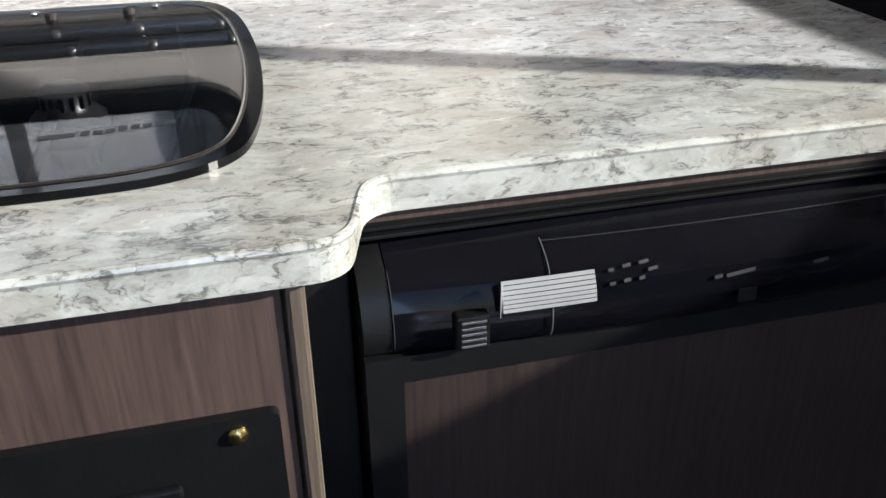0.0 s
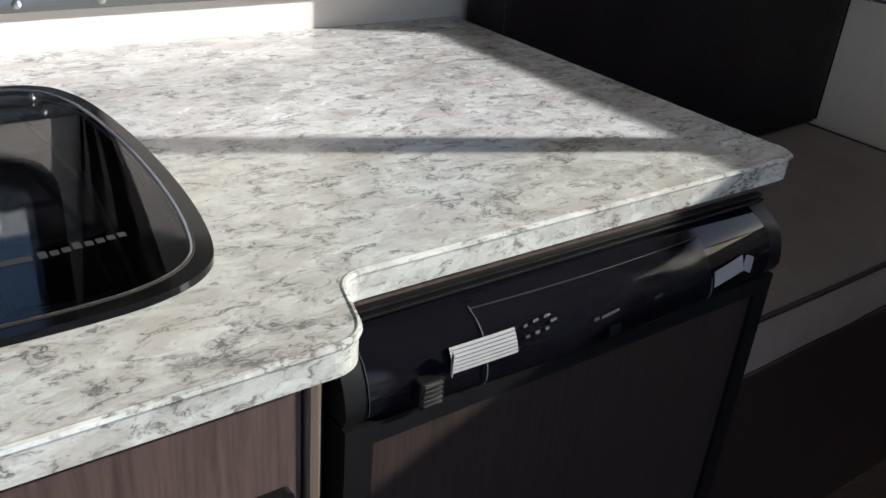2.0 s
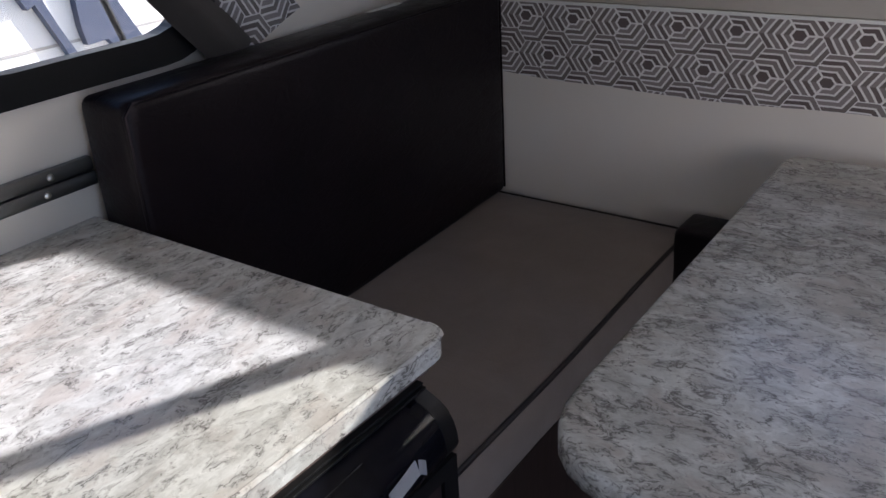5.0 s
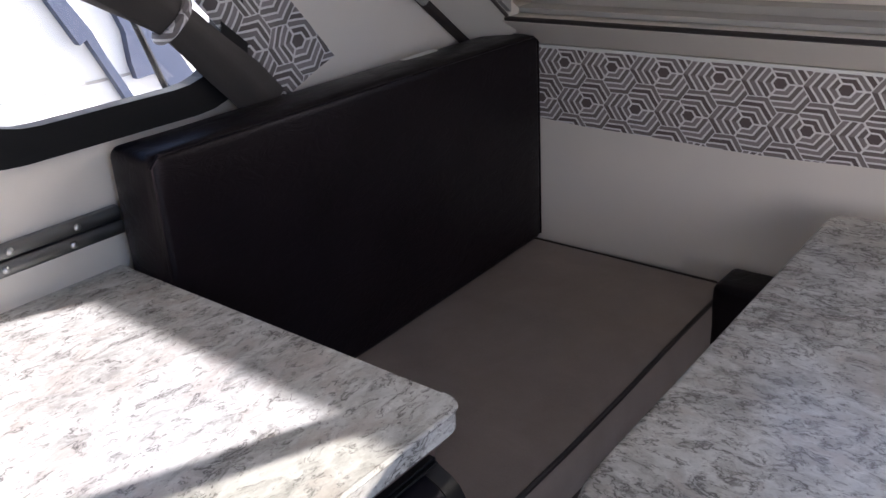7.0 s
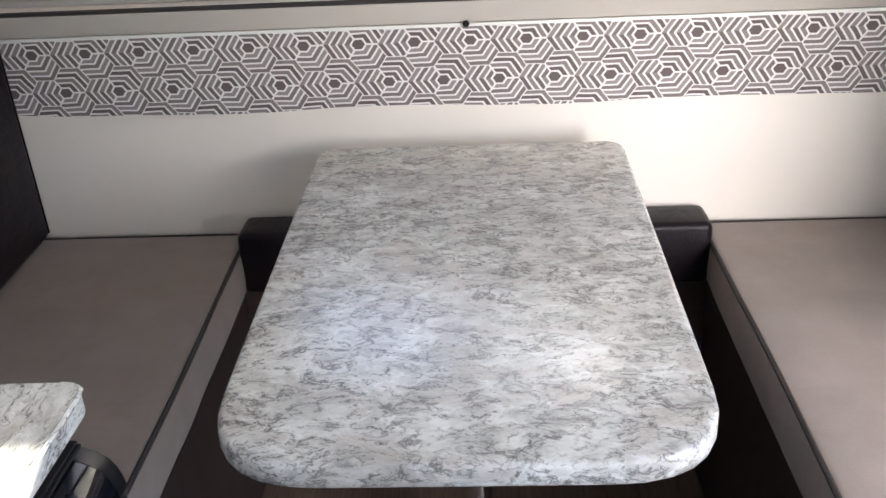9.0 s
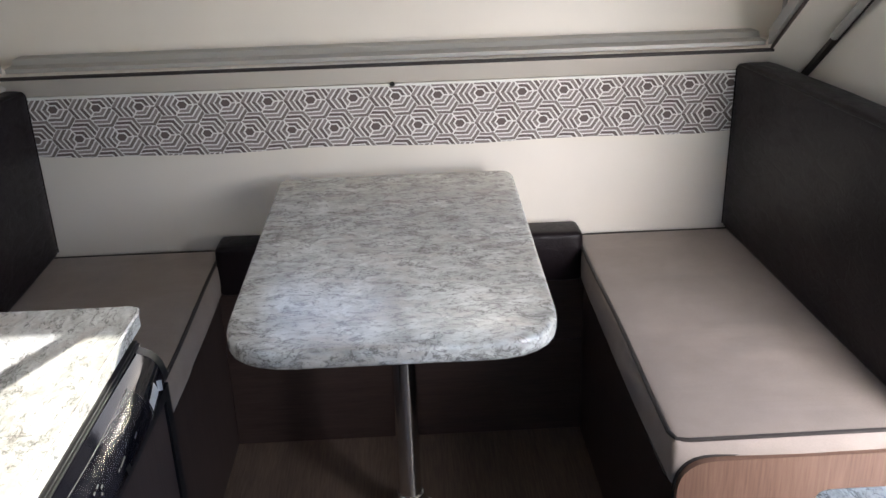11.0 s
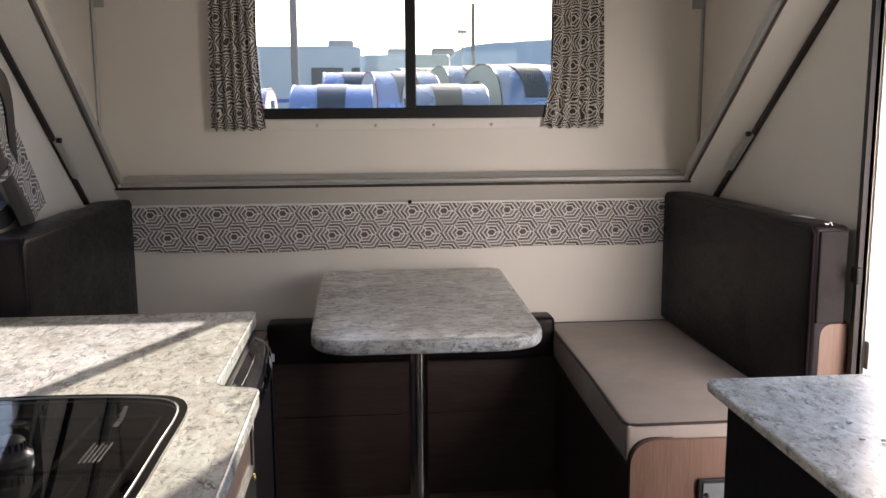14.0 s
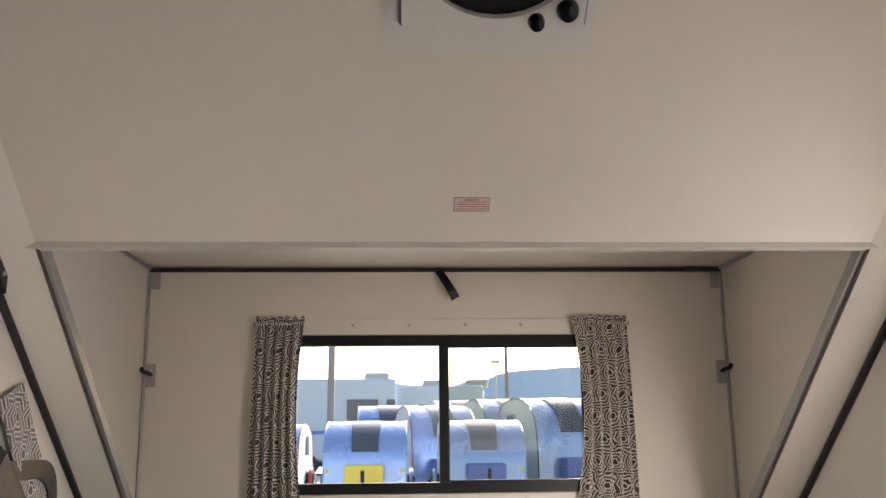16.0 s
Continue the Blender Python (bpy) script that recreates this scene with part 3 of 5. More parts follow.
# side window
window = thing("window_2", (0.8, YW, 1.06), "black-framed side window with rounded corners", "window", kind="structure")
inner = rounded([(0.63, 1.115), (1.035, 1.115), (1.035, 1.42), (0.63, 1.42)], 0.10)
part("frame", plate(rounded([(0.585, 1.07), (1.08, 1.07), (1.08, 1.465), (0.585, 1.465)], 0.115), "y", YW - 0.016, YW + 0.012, [inner]), BLACK_FRAME, window)
g = part("pane", plate(rounded([(0.615, 1.10), (1.05, 1.10), (1.05, 1.435), (0.615, 1.435)], 0.05), "y", YW + 0.013, YW + 0.017), GLASS, window)
g.visible_shadow = False

# doorway
door = thing("door_1", (0.4, -YW, 0.0), "open doorway with a black rubber seal and white jamb", "door", kind="structure")
big = rounded([(-0.095, 0.005), (0.762, 0.005), (0.762, 1.67), (0.612, 1.875), (-0.095, 1.875)], [0, 0, 0.14, 0.1, 0.06])
part("seal", plate(big, "y", -YW - 0.01, -YW + 0.012, [DOOR]), RUBBER, door)
part("jamb", plate(big, "y", -YW - 0.075, -YW - 0.012, [rounded([(-0.065, 0.03), (0.735, 0.03), (0.735, 1.65), (0.595, 1.845), (-0.065, 1.845)], [0, 0, 0.14, 0.1, 0.06])]), WHITE_PLASTIC, door, "white door jamb")
part("striker", box(0.715, 0.733, -1.09, -1.05, 0.72, 0.79, 0.003), STEEL, door, "steel striker plate")
part("door_latch", box(0.72, 0.75, -YW + 0.012, -YW + 0.028, 0.93, 0.97, 0.004), BLACK_SATIN, door)

# ==== worktop with cooker and fridge ====
TOP = 0.885
outline = rounded([(-0.75, 1.04), (-0.75, 0.328), (0.216, 0.328), (0.238, 0.405), (0.803, 0.405), (0.803, 1.04)], [0, 0.02, 0.03, 0.03, 0.03, 0])
def smooth_loop(points, n=6):
    """A closed smooth curve through points."""
    out = []
    k = len(points)
    for i in range(k):
        a, b, c, d = (Vector(points[(i + j - 1) % k]) for j in range(4))
        for j in range(n):
            t = j / n
            out.append(0.5 * (2 * b + (c - a) * t + (2 * a - 5 * b + 4 * c - d) * t * t + (3 * b - a - 3 * c + d) * t ** 3))
    return out


def hob_loop(inset):
    cx, cy, hx, hy = -0.08, 0.665, 0.275, 0.242
    pts = [(-0.345, 0.50), (-0.32, 0.44), (-0.25, 0.424), (-0.05, 0.423), (0.07, 0.423), (0.125, 0.431), (0.160, 0.452), (0.177, 0.49), (0.189, 0.57), (0.193, 0.68), (0.187, 0.79), (0.174, 0.855), (0.150, 0.893), (0.10, 0.907), (-0.05, 0.908), (-0.25, 0.907), (-0.32, 0.89), (-0.345, 0.83)]
    return smooth_loop([(cx + (x - cx) * (1 - inset / hx), cy + (y - cy) * (1 - inset / hy)) for x, y in pts])


HOB, HOB_CUT = hob_loop(0.0), hob_loop(0.015)
worktop = thing("worktop", (0.0, 0.7, TOP - 0.026), "pale granite-patterned laminate worktop with a curved notch", "worktop")
part("slab", plate(outline, "z", TOP - 0.026, TOP - 0.0005, [HOB_CUT]), GRANITE, worktop)
edge = [p for p in outline if p.y < 1.0]
part("edge_band", tube([(p.x, p.y + (0.002 if p.x < 0.79 else 0.0), TOP - 0.003) for p in edge], 0.0034, 8), GRANITE, worktop, "rounded laminate edge", True)

cab = thing("base_cabinet", (-0.25, 0.7, 0), "dark walnut base cabinet under the worktop", "cabinet")
part("front_panel", box(-0.75, 0.1765, 0.343, 0.36, 0.0, TOP - 0.027), WOOD_DARK, cab)
part("end_stile", box(0.179, 0.191, 0.339, 0.70, 0.0, TOP - 0.027, 0.003), WOOD_EDGE, cab)
part("side_panel", box(0.775, 0.79, 0.44, 1.03, 0.0, TOP - 0.027), WOOD_DARK, cab)
part("filler", box(0.193, 0.222, 0.395, 0.42, 0.0, TOP - 0.027), BLACK_SATIN, cab)
vent = thing("furnace_vent", (0.0, 0.34, 0.6), "black metal louvred vent panel screwed to the cabinet", "vent")
part("panel", plate(rounded([(-0.25, 0.45), (0.168, 0.45), (0.168, 0.769), (-0.25, 0.769)], 0.006), "y", 0.335, 0.3425), BLACK_SATIN, vent)
for x, z in ((0.142, 0.757), (0.142, 0.468), (-0.22, 0.757)):
    part("screw", lathe([(0.0065, 0), (0.0062, -0.002), (0.004, -0.004), (0.001, -0.0045)], (x, 0.335, z), "y", 14), BRASS, vent, "brass screw", True)
for i in range(9):
    z = 0.725 - i * 0.026
    part("louvre", box(-0.10, 0.105, 0.329, 0.335, z - 0.006, z + 0.002, 0.002), BLACK_SATIN, vent)

# fridge
fridge = thing("fridge", (0.48, 0.6, 0), "black built-in fridge with a dark wood door panel and taped film", "fridge")
part("body", box(0.224, 0.762, 0.424, 0.98, 0.02, TOP - 0.03), BLACK_SATIN, fridge)
part("top_trim", box(0.20, 0.77, 0.412, 0.43, TOP - 0.036, TOP - 0.0265), WOOD_DARK, fridge, "dark wood strip")


def bow(s):
    return (0, 0.006 - 0.012 * (1 - (2 * s - 1) ** 2), 0)


PANEL = [(0.425, 0.846), (0.410, 0.840), (0.398, 0.834), (0.384, 0.828), (0.374, 0.820), (0.367, 0.808), (0.363, 0.794), (0.362, 0.782), (0.366, 0.773), (0.425, 0.771)]
P0, P1 = 0.2465, 0.735


def panel_y(x, z):
    k = 1 if z > 0.840 else 0
    for (ya, za), (yb, zb) in zip(PANEL, PANEL[1:]):
        if za >= z >= zb:
            return ya + (yb - ya) * (za - z) / (za - zb) + bow((x - P0) / (P1 - P0))[1]
    return 0.366


def on_panel(x0, x1, z0, z1, off, slant=0.0, nx=8, nz=8, thick=0.0008):
    """A thin sheet lying on the curved panel."""
    b = bmesh.new()
    g = []
    for i in range(nx + 1):
        g.append([])
        for j in range(nz + 1):
            x = x0 + (x1 - x0) * i / nx
            z = z0 + (z1 - z0) * j / nz + slant * (x - x0)
            g[-1].append(b.verts.new((x, panel_y(x, z) - off, z)))
    for i in range(nx):
        for j in range(nz):
            b.faces.new((g[i][j], g[i + 1][j], g[i + 1][j + 1], g[i][j + 1]))
    e = bmesh.ops.extrude_face_region(b, geom=b.faces[:])
    bmesh.ops.translate(b, verts=[v for v in e["geom"] if isinstance(v, bmesh.types.BMVert)], vec=(0, -thick, 0))
    return b


part("control_panel", sweep(PANEL, "x", P0, P1, 16, bow), BLACK_GLOSS, fridge, "glossy black curved control panel", True)
part("end_cap", sweep(PANEL, "x", 0.2265, 0.2455, 1, lambda s: (0, 0.006, 0)), BLACK_SATIN, fridge, "", True)
part("end_cap", sweep(PANEL, "x", 0.736, 0.757, 1, lambda s: (0, 0.006, 0)), BLACK_SATIN, fridge, "", True)
for k, (z, y) in enumerate(((0.8478, 0.404), (0.8435, 0.4005))):
    part("ridge", box(0.23, 0.75, y, 0.426, z - 0.0014, z + 0.0014, 0.0006), BLACK_SATIN, fridge)
door_leaf = part("door", plate([(0.2265, 0.05), (0.752, 0.05), (0.752, 0.770), (0.2265, 0.770)], "y", 0.368, 0.424, [[(0.252, 0.075), (0.728, 0.075), (0.728, 0.750), (0.252, 0.750)]]), BLACK_SATIN, fridge, "black door frame")
part("door_panel", box(0.250, 0.730, 0.373, 0.398, 0.072, 0.752), WOOD_SHADED, door_leaf, "dark walnut door panel")
latch = part("latch_button", plate(rounded([(0.285, 0.775), (0.308, 0.775), (0.308, 0.801), (0.285, 0.801)], 0.003), "y", 0.357, 0.372, bevel=0.001), BLACK_SATIN, fridge)
for k in range(5):
    part("rib", box(0.288, 0.305, 0.3542, 0.3575, 0.779 + k * 0.0045, 0.7812 + k * 0.0045, 0.0004), STEEL, latch)
# film with taped ends
film = part("plastic_film", on_panel(0.352, 0.632, 0.7755, 0.832, 0.001, nx=14, nz=10, thick=0.0003), pane("clear_film", (0.96, 0.96, 0.97), 0.05, 0.01, 0.25), fridge, "clear protective film")
part("film_edge", on_panel(0.3516, 0.3522, 0.7745, 0.833, 0.0016, nx=1, nz=10), GREY_INK, film)
part("film_edge", on_panel(0.352, 0.632, 0.8319, 0.8321, 0.0016, nx=14, nz=1), FAINT_INK, film)
part("cap_bead", on_panel(0.2463, 0.2471, 0.776, 0.826, 0.0004, nx=1, nz=8), FAINT_INK, fridge)
part("film_edge", on_panel(0.6312, 0.6322, 0.7755, 0.80, 0.0014, nx=1, nz=6), GREY_INK, film)
for x0, x1, slant in ((0.318, 0.382, 0.02), (0.634, 0.682, 0.10)):
    tp = part("tape", on_panel(x0, x1, 0.797 if x0 < 0.5 else 0.790, 0.817 if x0 < 0.5 else 0.806, 0.0024, slant), pane("tape_film", (0.75, 0.75, 0.76), 0.2), fridge, "reinforced clear packing tape")
    lo = 0.797 if x0 < 0.5 else 0.790
    hi = 0.817 if x0 < 0.5 else 0.806
    for k in range(7):
        z = lo + (hi - lo) * (k + 0.2) / 7
        part("strand", on_panel(x0, x1, z, z + (hi - lo) / 7 * 0.8, 0.0032, slant, 8, 1, 0.0003), TAPE, tp, "white fibre strand")
    curl = bmesh.new()
    xe = x0 if x0 < 0.5 else x1
    side = -1 if x0 < 0.5 else 1
    zz = slant * (xe - x0)
    vs = [[curl.verts.new((xe + side * d, panel_y(xe, (lo + hi) / 2) - 0.003 - h, z + zz)) for d, h in ((0, 0), (0.002, 0.003), (0.003, 0.007))] for z in (lo, hi + 0.002)]
    for k in range(2):
        curl.faces.new((vs[0][k], vs[0][k + 1], vs[1][k + 1], vs[1][k]))
    e = bmesh.ops.extrude_face_region(curl, geom=curl.faces[:])
    bmesh.ops.translate(curl, verts=[v for v in e["geom"] if isinstance(v, bmesh.types.BMVert)], vec=(0.0005 * side, 0, 0))
    part("curled_end", curl, TAPE, tp)
for k, (x, z, w) in enumerate(((0.392, 0.815, 0.004), (0.402, 0.8165, 0.006), (0.414, 0.8175, 0.007), (0.392, 0.807, 0.004), (0.402, 0.808, 0.005), (0.413, 0.8085, 0.004), (0.42, 0.813, 0.007))):
    part("icon", on_panel(x, x + w, z, z + 0.002, 0.0022, 0.1, 2, 1, 0.0002), FAINT_INK, fridge, "small printed grey mark")
for x, w in ((0.468, 0.006), (0.477, 0.022), (0.545, 0.012)):
    part("icon", on_panel(x, x + w, 0.802, 0.8045, 0.0022, 0.1, 2, 1, 0.0002), FAINT_INK, fridge, "small printed grey mark")
part("switch", on_panel(0.486, 0.500, 0.783, 0.793, 0.0022, 0, 2, 2, 0.0012), BLACK_SATIN, fridge)

# ==== dinette ====
def seat(side, name_label):
    s = side
    yi, yo = s * 0.494, s * 1.03
    bench = thing("dinette_bench", (1.27, s * 0.75, 0), name_label, "bench")
    y0, y1 = sorted((yi + s * 0.012, yo))
    part("base", plate([(0.80, 0.0), (1.745, 0.0), (1.745, 0.500), (0.80, 0.470)], "y", y0, y1), WOOD_SHADED, bench)
    part("rim", plate([(0.80, 0.454), (1.745, 0.484), (1.745, 0.501), (0.80, 0.471)], "y", *sorted((yi + s * 0.004, yi + s * 0.0115))), WOOD_EDGE, bench)
    return bench


seat(1, "dark walnut dinette bench box beside the fridge")
bench_r = seat(-1, "dark walnut dinette bench box with a lighter end panel")


def sag(x):
    """The benches fall a little from the end wall to their open end."""
    return 0.032 * (min(x, 1.75) - 1.75) / 0.95


def seat_cushion(side, x0):
    s = side
    y0, y1 = sorted((s * 0.487, s * 1.025))
    c = thing("seat_cushion", (1.27, s * 0.75, 0.5), "taupe linen seat cushion with dark piping", "cushion", "dinette seat cushions")
    pad = cushion(x0, 1.742, y0, y1, 0.504, 0.604, 0.012, 0.012, 0.004, s * 3, 0.035)
    for v in pad.verts:
        v.co.z += sag(v.co.x)
        # soft cross creases where the cover is slack
        slack = max(0, 1 - abs(v.co.x - 1.12) / 0.26) * max(0, 1 - abs(abs(v.co.y) - 0.74) / 0.26)
        if s < 0 and v.co.z > 0.55:
            v.co.z += 0.0045 * slack * math.sin(v.co.x * 62 + 5 * noise.noise(Vector((v.co.y * 6, v.co.x * 3, 0))))
    part("pad", pad, LINEN, c, "", True)
    for z in (0.601, 0.510):
        yy = s * 0.489
        loop = [(x0 + 0.004, s * 1.02, z), (x0 + 0.003, yy + s * 0.03, z), (x0 + 0.008, yy + s * 0.008, z), (x0 + 0.03, yy, z), (1.71, yy, z), (1.735, yy + s * 0.008, z), (1.74, yy + s * 0.03, z), (1.74, s * 1.02, z)]
        loop = [(p[0], p[1] + 0.002 * math.sin(p[0] * 9), p[2] + sag(p[0])) for p in loop[:3] + [(loop[3][0] + (loop[4][0] - loop[3][0]) * k / 14, loop[3][1], z) for k in range(15)] + loop[5:]]
        part("piping", tube(loop, 0.0045, 6), PIPING, c, "dark piping", True)
    return c


seat_cushion(1, 0.80)
seat_cushion(-1, 0.80)


def back_cushion(side, x0):
    s = side
    front = 0.935 if s < 0 else 0.925
    y0, y1 = sorted((s * front, s * 1.028))
    c = thing("back_cushion", (1.27, s * 0.98, 0.6), "dark brown leatherette back cushion standing on the seat", "cushion", "dinette back cushions")
    pad = cushion(x0, 1.742, y0, y1, 0.61, 1.064, 0.016, 0.006, 0.003, s * 7)
    turn = 0.044 if s < 0 else 0.0
    for v in pad.verts:
        low = max(0, min(1, (1.0 - v.co.z) / 0.38))
        v.co.z += sag(v.co.x) * low
        v.co.y += turn * (v.co.x - 0.785) / 0.95
    part("pad", pad, LEATHER, c, "", True)
    yy = s * (front + 0.003)
    loop = [(x0 + 0.004, yy, 0.62), (x0 + 0.004, yy, 1.046), (x0 + 0.018, yy, 1.06), (1.725, yy, 1.06), (1.738, yy, 1.046), (1.738, yy, 0.62)]
    loop = [(p[0], p[1] + turn * (p[0] - 0.785) / 0.95, p[2] + (sag(p[0]) if p[2] < 0.7 else 0)) for p in loop]
    part("seam", tube(loop, 0.003, 6), LEATHER, c, "", True)
    return c


back_l = back_cushion(1, 0.81)
back_r = back_cushion(-1, 0.785)

panel_out = rounded([(-0.494, 0.0), (-0.494, 0.537), (-0.962, 0.537), (-0.962, 0.82), (-1.035, 0.82), (-1.035, 0.0)], [0, 0.07, 0.0, 0.05, 0.004, 0])
part("end_panel", plate(panel_out, "x", 0.780, 0.798), WOOD_MID, bench_r, "lighter walnut end panel with rounded corners")
# black outline modelled in place of the shadow gap round the end panel
part("edge_band", tube([(0.7975, p.x, p.y) for p in panel_out], 0.0045, 6), RUBBER, bench_r, "black tube drawn as the shadow gap round the panel", True)

bol = thing("bolster_cushion", (1.7, 0, 0.5), "dark brown leatherette bolster lying across the dinette end", "cushion")
part("pad", cushion(1.645, 1.745, -0.487, 0.487, 0.505, 0.645, 0.014, 0.005, 0.002), LEATHER, bol, "", True)
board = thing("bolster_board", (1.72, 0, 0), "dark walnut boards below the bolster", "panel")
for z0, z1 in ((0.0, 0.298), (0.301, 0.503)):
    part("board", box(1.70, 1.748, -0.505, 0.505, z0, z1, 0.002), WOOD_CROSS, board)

table = thing("dinette_table", (1.3, 0, 0), "granite-patterned laminate table on one chrome post", "table")
part("tabletop", plate(rounded([(0.738, -0.279), (0.738, 0.285), (1.672, 0.299), (1.672, -0.299)], [0.13, 0.13, 0.045, 0.045]), "z", 0.785, 0.821, bevel=0.010, seg=3), GRANITE_TABLE, table, "", True)
part("post", lathe([(0.029, 0.05), (0.029, 0.77)], (1.335, 0.0, 0)), CHROME, table, "", True)
part("flange", lathe([(0.085, 0.0), (0.086, 0.006), (0.055, 0.02), (0.042, 0.055), (0.034, 0.08), (0.029, 0.082)], (1.335, 0.0, 0)), CHROME, table, "flared chrome floor flange", True)
part("socket", lathe([(0.034, 0.74), (0.042, 0.765), (0.085, 0.776), (0.086, 0.785)], (1.335, 0.0, 0)), CHROME, table, "", True)

# printed fabric band on the end wall
b = bmesh.new()
N = 150
rows = []
for j in range(9):
    v = j / 8
    row = []
    for i in range(N + 1):
        y = -0.955 + 1.91 * i / N
        low = 0.878 + 0.008 * noise.noise(Vector((y * 3, 0, 0))) + 0.012 * max(0, abs(y) - 0.8) / 0.15
        z = low + (1.034 - low) * v
        x = XW - 0.006 - 0.004 * (1 - v) - 0.004 * noise.noise(Vector((y * 7, z * 12, 1)))
        row.append(b.verts.new((x, y, z)))
    rows.append(row)
for p, q in zip(rows, rows[1:]):
    for i in range(N):
        b.faces.new((p[i], p[i + 1], q[i + 1], q[i]))
ext = bmesh.ops.extrude_face_region(b, geom=b.faces[:])
bmesh.ops.translate(b, verts=[v for v in ext["geom"] if isinstance(v, bmesh.types.BMVert)], vec=(0.002, 0, 0))
band = thing("fabric_band", (XW, 0, 0.88), "grey and white hexagon-print fabric band along the wall", "fabric")
part("cloth", b, BELT_PRINT, band, "", True)
part("track", box(XW - 0.010, XW - 0.0005, -0.955, 0.955, 1.0345, 1.0405, 0.0015), WHITE_PLASTIC, band, "thin white track")
for y in (-0.92, 0.93):
    part("hook", box(XW - 0.008, XW - 0.0005, y - 0.035, y + 0.035, 0.888, 0.902, 0.002), GREY_TRIM, band, "grey clip")

# ==== second counter by the door ====
counter = thing("side_counter", (-0.3, -0.78, 0), "low dark cabinet with a granite-patterned top by the door", "counter")
part("top", plate(rounded([(-0.85, -0.86), (-0.85, -0.48), (0.308, -0.48), (0.308, -0.86)], [0, 0.01, 0.03, 0.03]), "z", 0.827, 0.845, bevel=0.004), GRANITE, counter, "pale granite-patterned laminate top")
part("body", box(-0.83, 0.275, -0.84, -0.515, 0.0, 0.8265, 0.003), BLACK_SATIN, counter)

# ==== hob ====
hob = thing("hob", (-0.08, 0.66, TOP), "black gas hob under a smoked glass lid, set in the worktop", "hob")
LID = hob_loop(0.0135)
part("rim", plate(HOB, "z", TOP, TOP + 0.006, [LID], bevel=0.002), PAN_BLACK, hob)
part("lid_gasket", tube([(p.x, p.y, TOP + 0.0062) for p in hob_loop(0.0125)], 0.0012, 6, closed=True), RUBBER, hob)
part("pan", plate(HOB_CUT, "z", TOP - 0.045, TOP - 0.04), PAN_BLACK, hob)
part("pan_wall", plate(hob_loop(0.0155), "z", TOP - 0.04, TOP - 0.002, [hob_loop(0.019)]), PAN_BLACK, hob)
lid = part("glass_lid", plate(LID, "z", TOP + 0.0015, TOP + 0.0055), SMOKED, hob, "smoked glass lid")
part("lid_edge", tube([(p.x, p.y, TOP + 0.0060) for p in LID], 0.0014, 6, closed=True), STEEL, lid, "polished edge")
part("sticker", box(-0.075, -0.035, 0.70, 0.765, TOP + 0.0057, TOP + 0.0061), WHITE_PLASTIC, lid, "white warning sticker")
for k, c in enumerate((RED_INK, RED_INK, GREY_INK, GREY_INK)):
    part("sticker_line", box(-0.072, -0.038, 0.752 - k * 0.013, 0.757 - k * 0.013, TOP + 0.0062, TOP + 0.0064), c, lid)
part("logo", box(0.033, 0.057, 0.512, 0.520, TOP + 0.0057, TOP + 0.0060), FAINT_INK, lid, "plain grey logo bar")
for k in range(8):
    x = 0.061 + k * 0.0082
    part("logo_letter", box(x, x + 0.0058, 0.512 + 0.0012 * k, 0.519 + 0.0012 * k + (0.003 if k in (0, 3) else 0), TOP + 0.0057, TOP + 0.0060), FAINT_INK, lid)
for k in range(5):
    part("small_print", box(-0.10, -0.03 - 0.008 * (k % 2), 0.50 + k * 0.006, 0.503 + k * 0.006, TOP + 0.0057, TOP + 0.0059), FAINT_INK, lid)
for x in (0.0, 0.075, -0.12):
    part("bumper", lathe([(0.006, 0), (0.006, 0.004), (0.004, 0.006)], (x, 0.862, TOP + 0.0056), "z", 12), RUBBER, lid, "rubber bumper")

for x in (-0.15, -0.02, 0.10):
    part("rim_screw", lathe([(0.004, 0), (0.0035, 0.002), (0.001, 0.003)], (x, 0.888, TOP + 0.0056), "z", 10), CHROME, lid, "chrome screw", True)


def burner(x, y, r):
    b = part("burner", lathe([(r * 1.2, 0), (r * 1.2, 0.01), (r, 0.014), (r * 0.82, 0.02), (r * 0.8, 0.032), (r * 0.55, 0.037), (0.004, 0.038)], (x, y, TOP - 0.04), "z", 26), BURNER_METAL, hob, "steel burner with a slotted crown", True)
    for k in range(16):
        a = 2 * math.pi * k / 16
        cx, cy = x + r * 0.8 * math.cos(a), y + r * 0.8 * math.sin(a)
        part("slot", box(cx - 0.0018, cx + 0.0018, cy - 0.0018, cy + 0.0018, TOP - 0.02, TOP - 0.009), BLACK_SATIN, b)
    return b


burner(0.03, 0.665, 0.026)
burner(-0.22, 0.665, 0.026)
grate = part("grate", tube([(-0.32, 0.47, TOP - 0.012), (-0.32, 0.86, TOP - 0.012), (0.12, 0.86, TOP - 0.012), (0.135, 0.68, TOP - 0.012), (0.115, 0.47, TOP - 0.012)], 0.004, 8, closed=True), BLACK_SATIN, hob, "black wire grate", True)
for x in (-0.22, -0.09, 0.03):
    part("bar", tube([(x, 0.47, TOP - 0.011), (x, 0.61, TOP - 0.009)], 0.004, 8), BLACK_SATIN, grate, "", True)
    part("bar", tube([(x, 0.72, TOP - 0.009), (x, 0.86, TOP - 0.011)], 0.004, 8), BLACK_SATIN, grate, "", True)
for y in (0.57, 0.76):
    part("bar", tube([(-0.32, y, TOP - 0.012), (0.126, y, TOP - 0.012)], 0.0035, 8), BLACK_SATIN, grate, "", True)

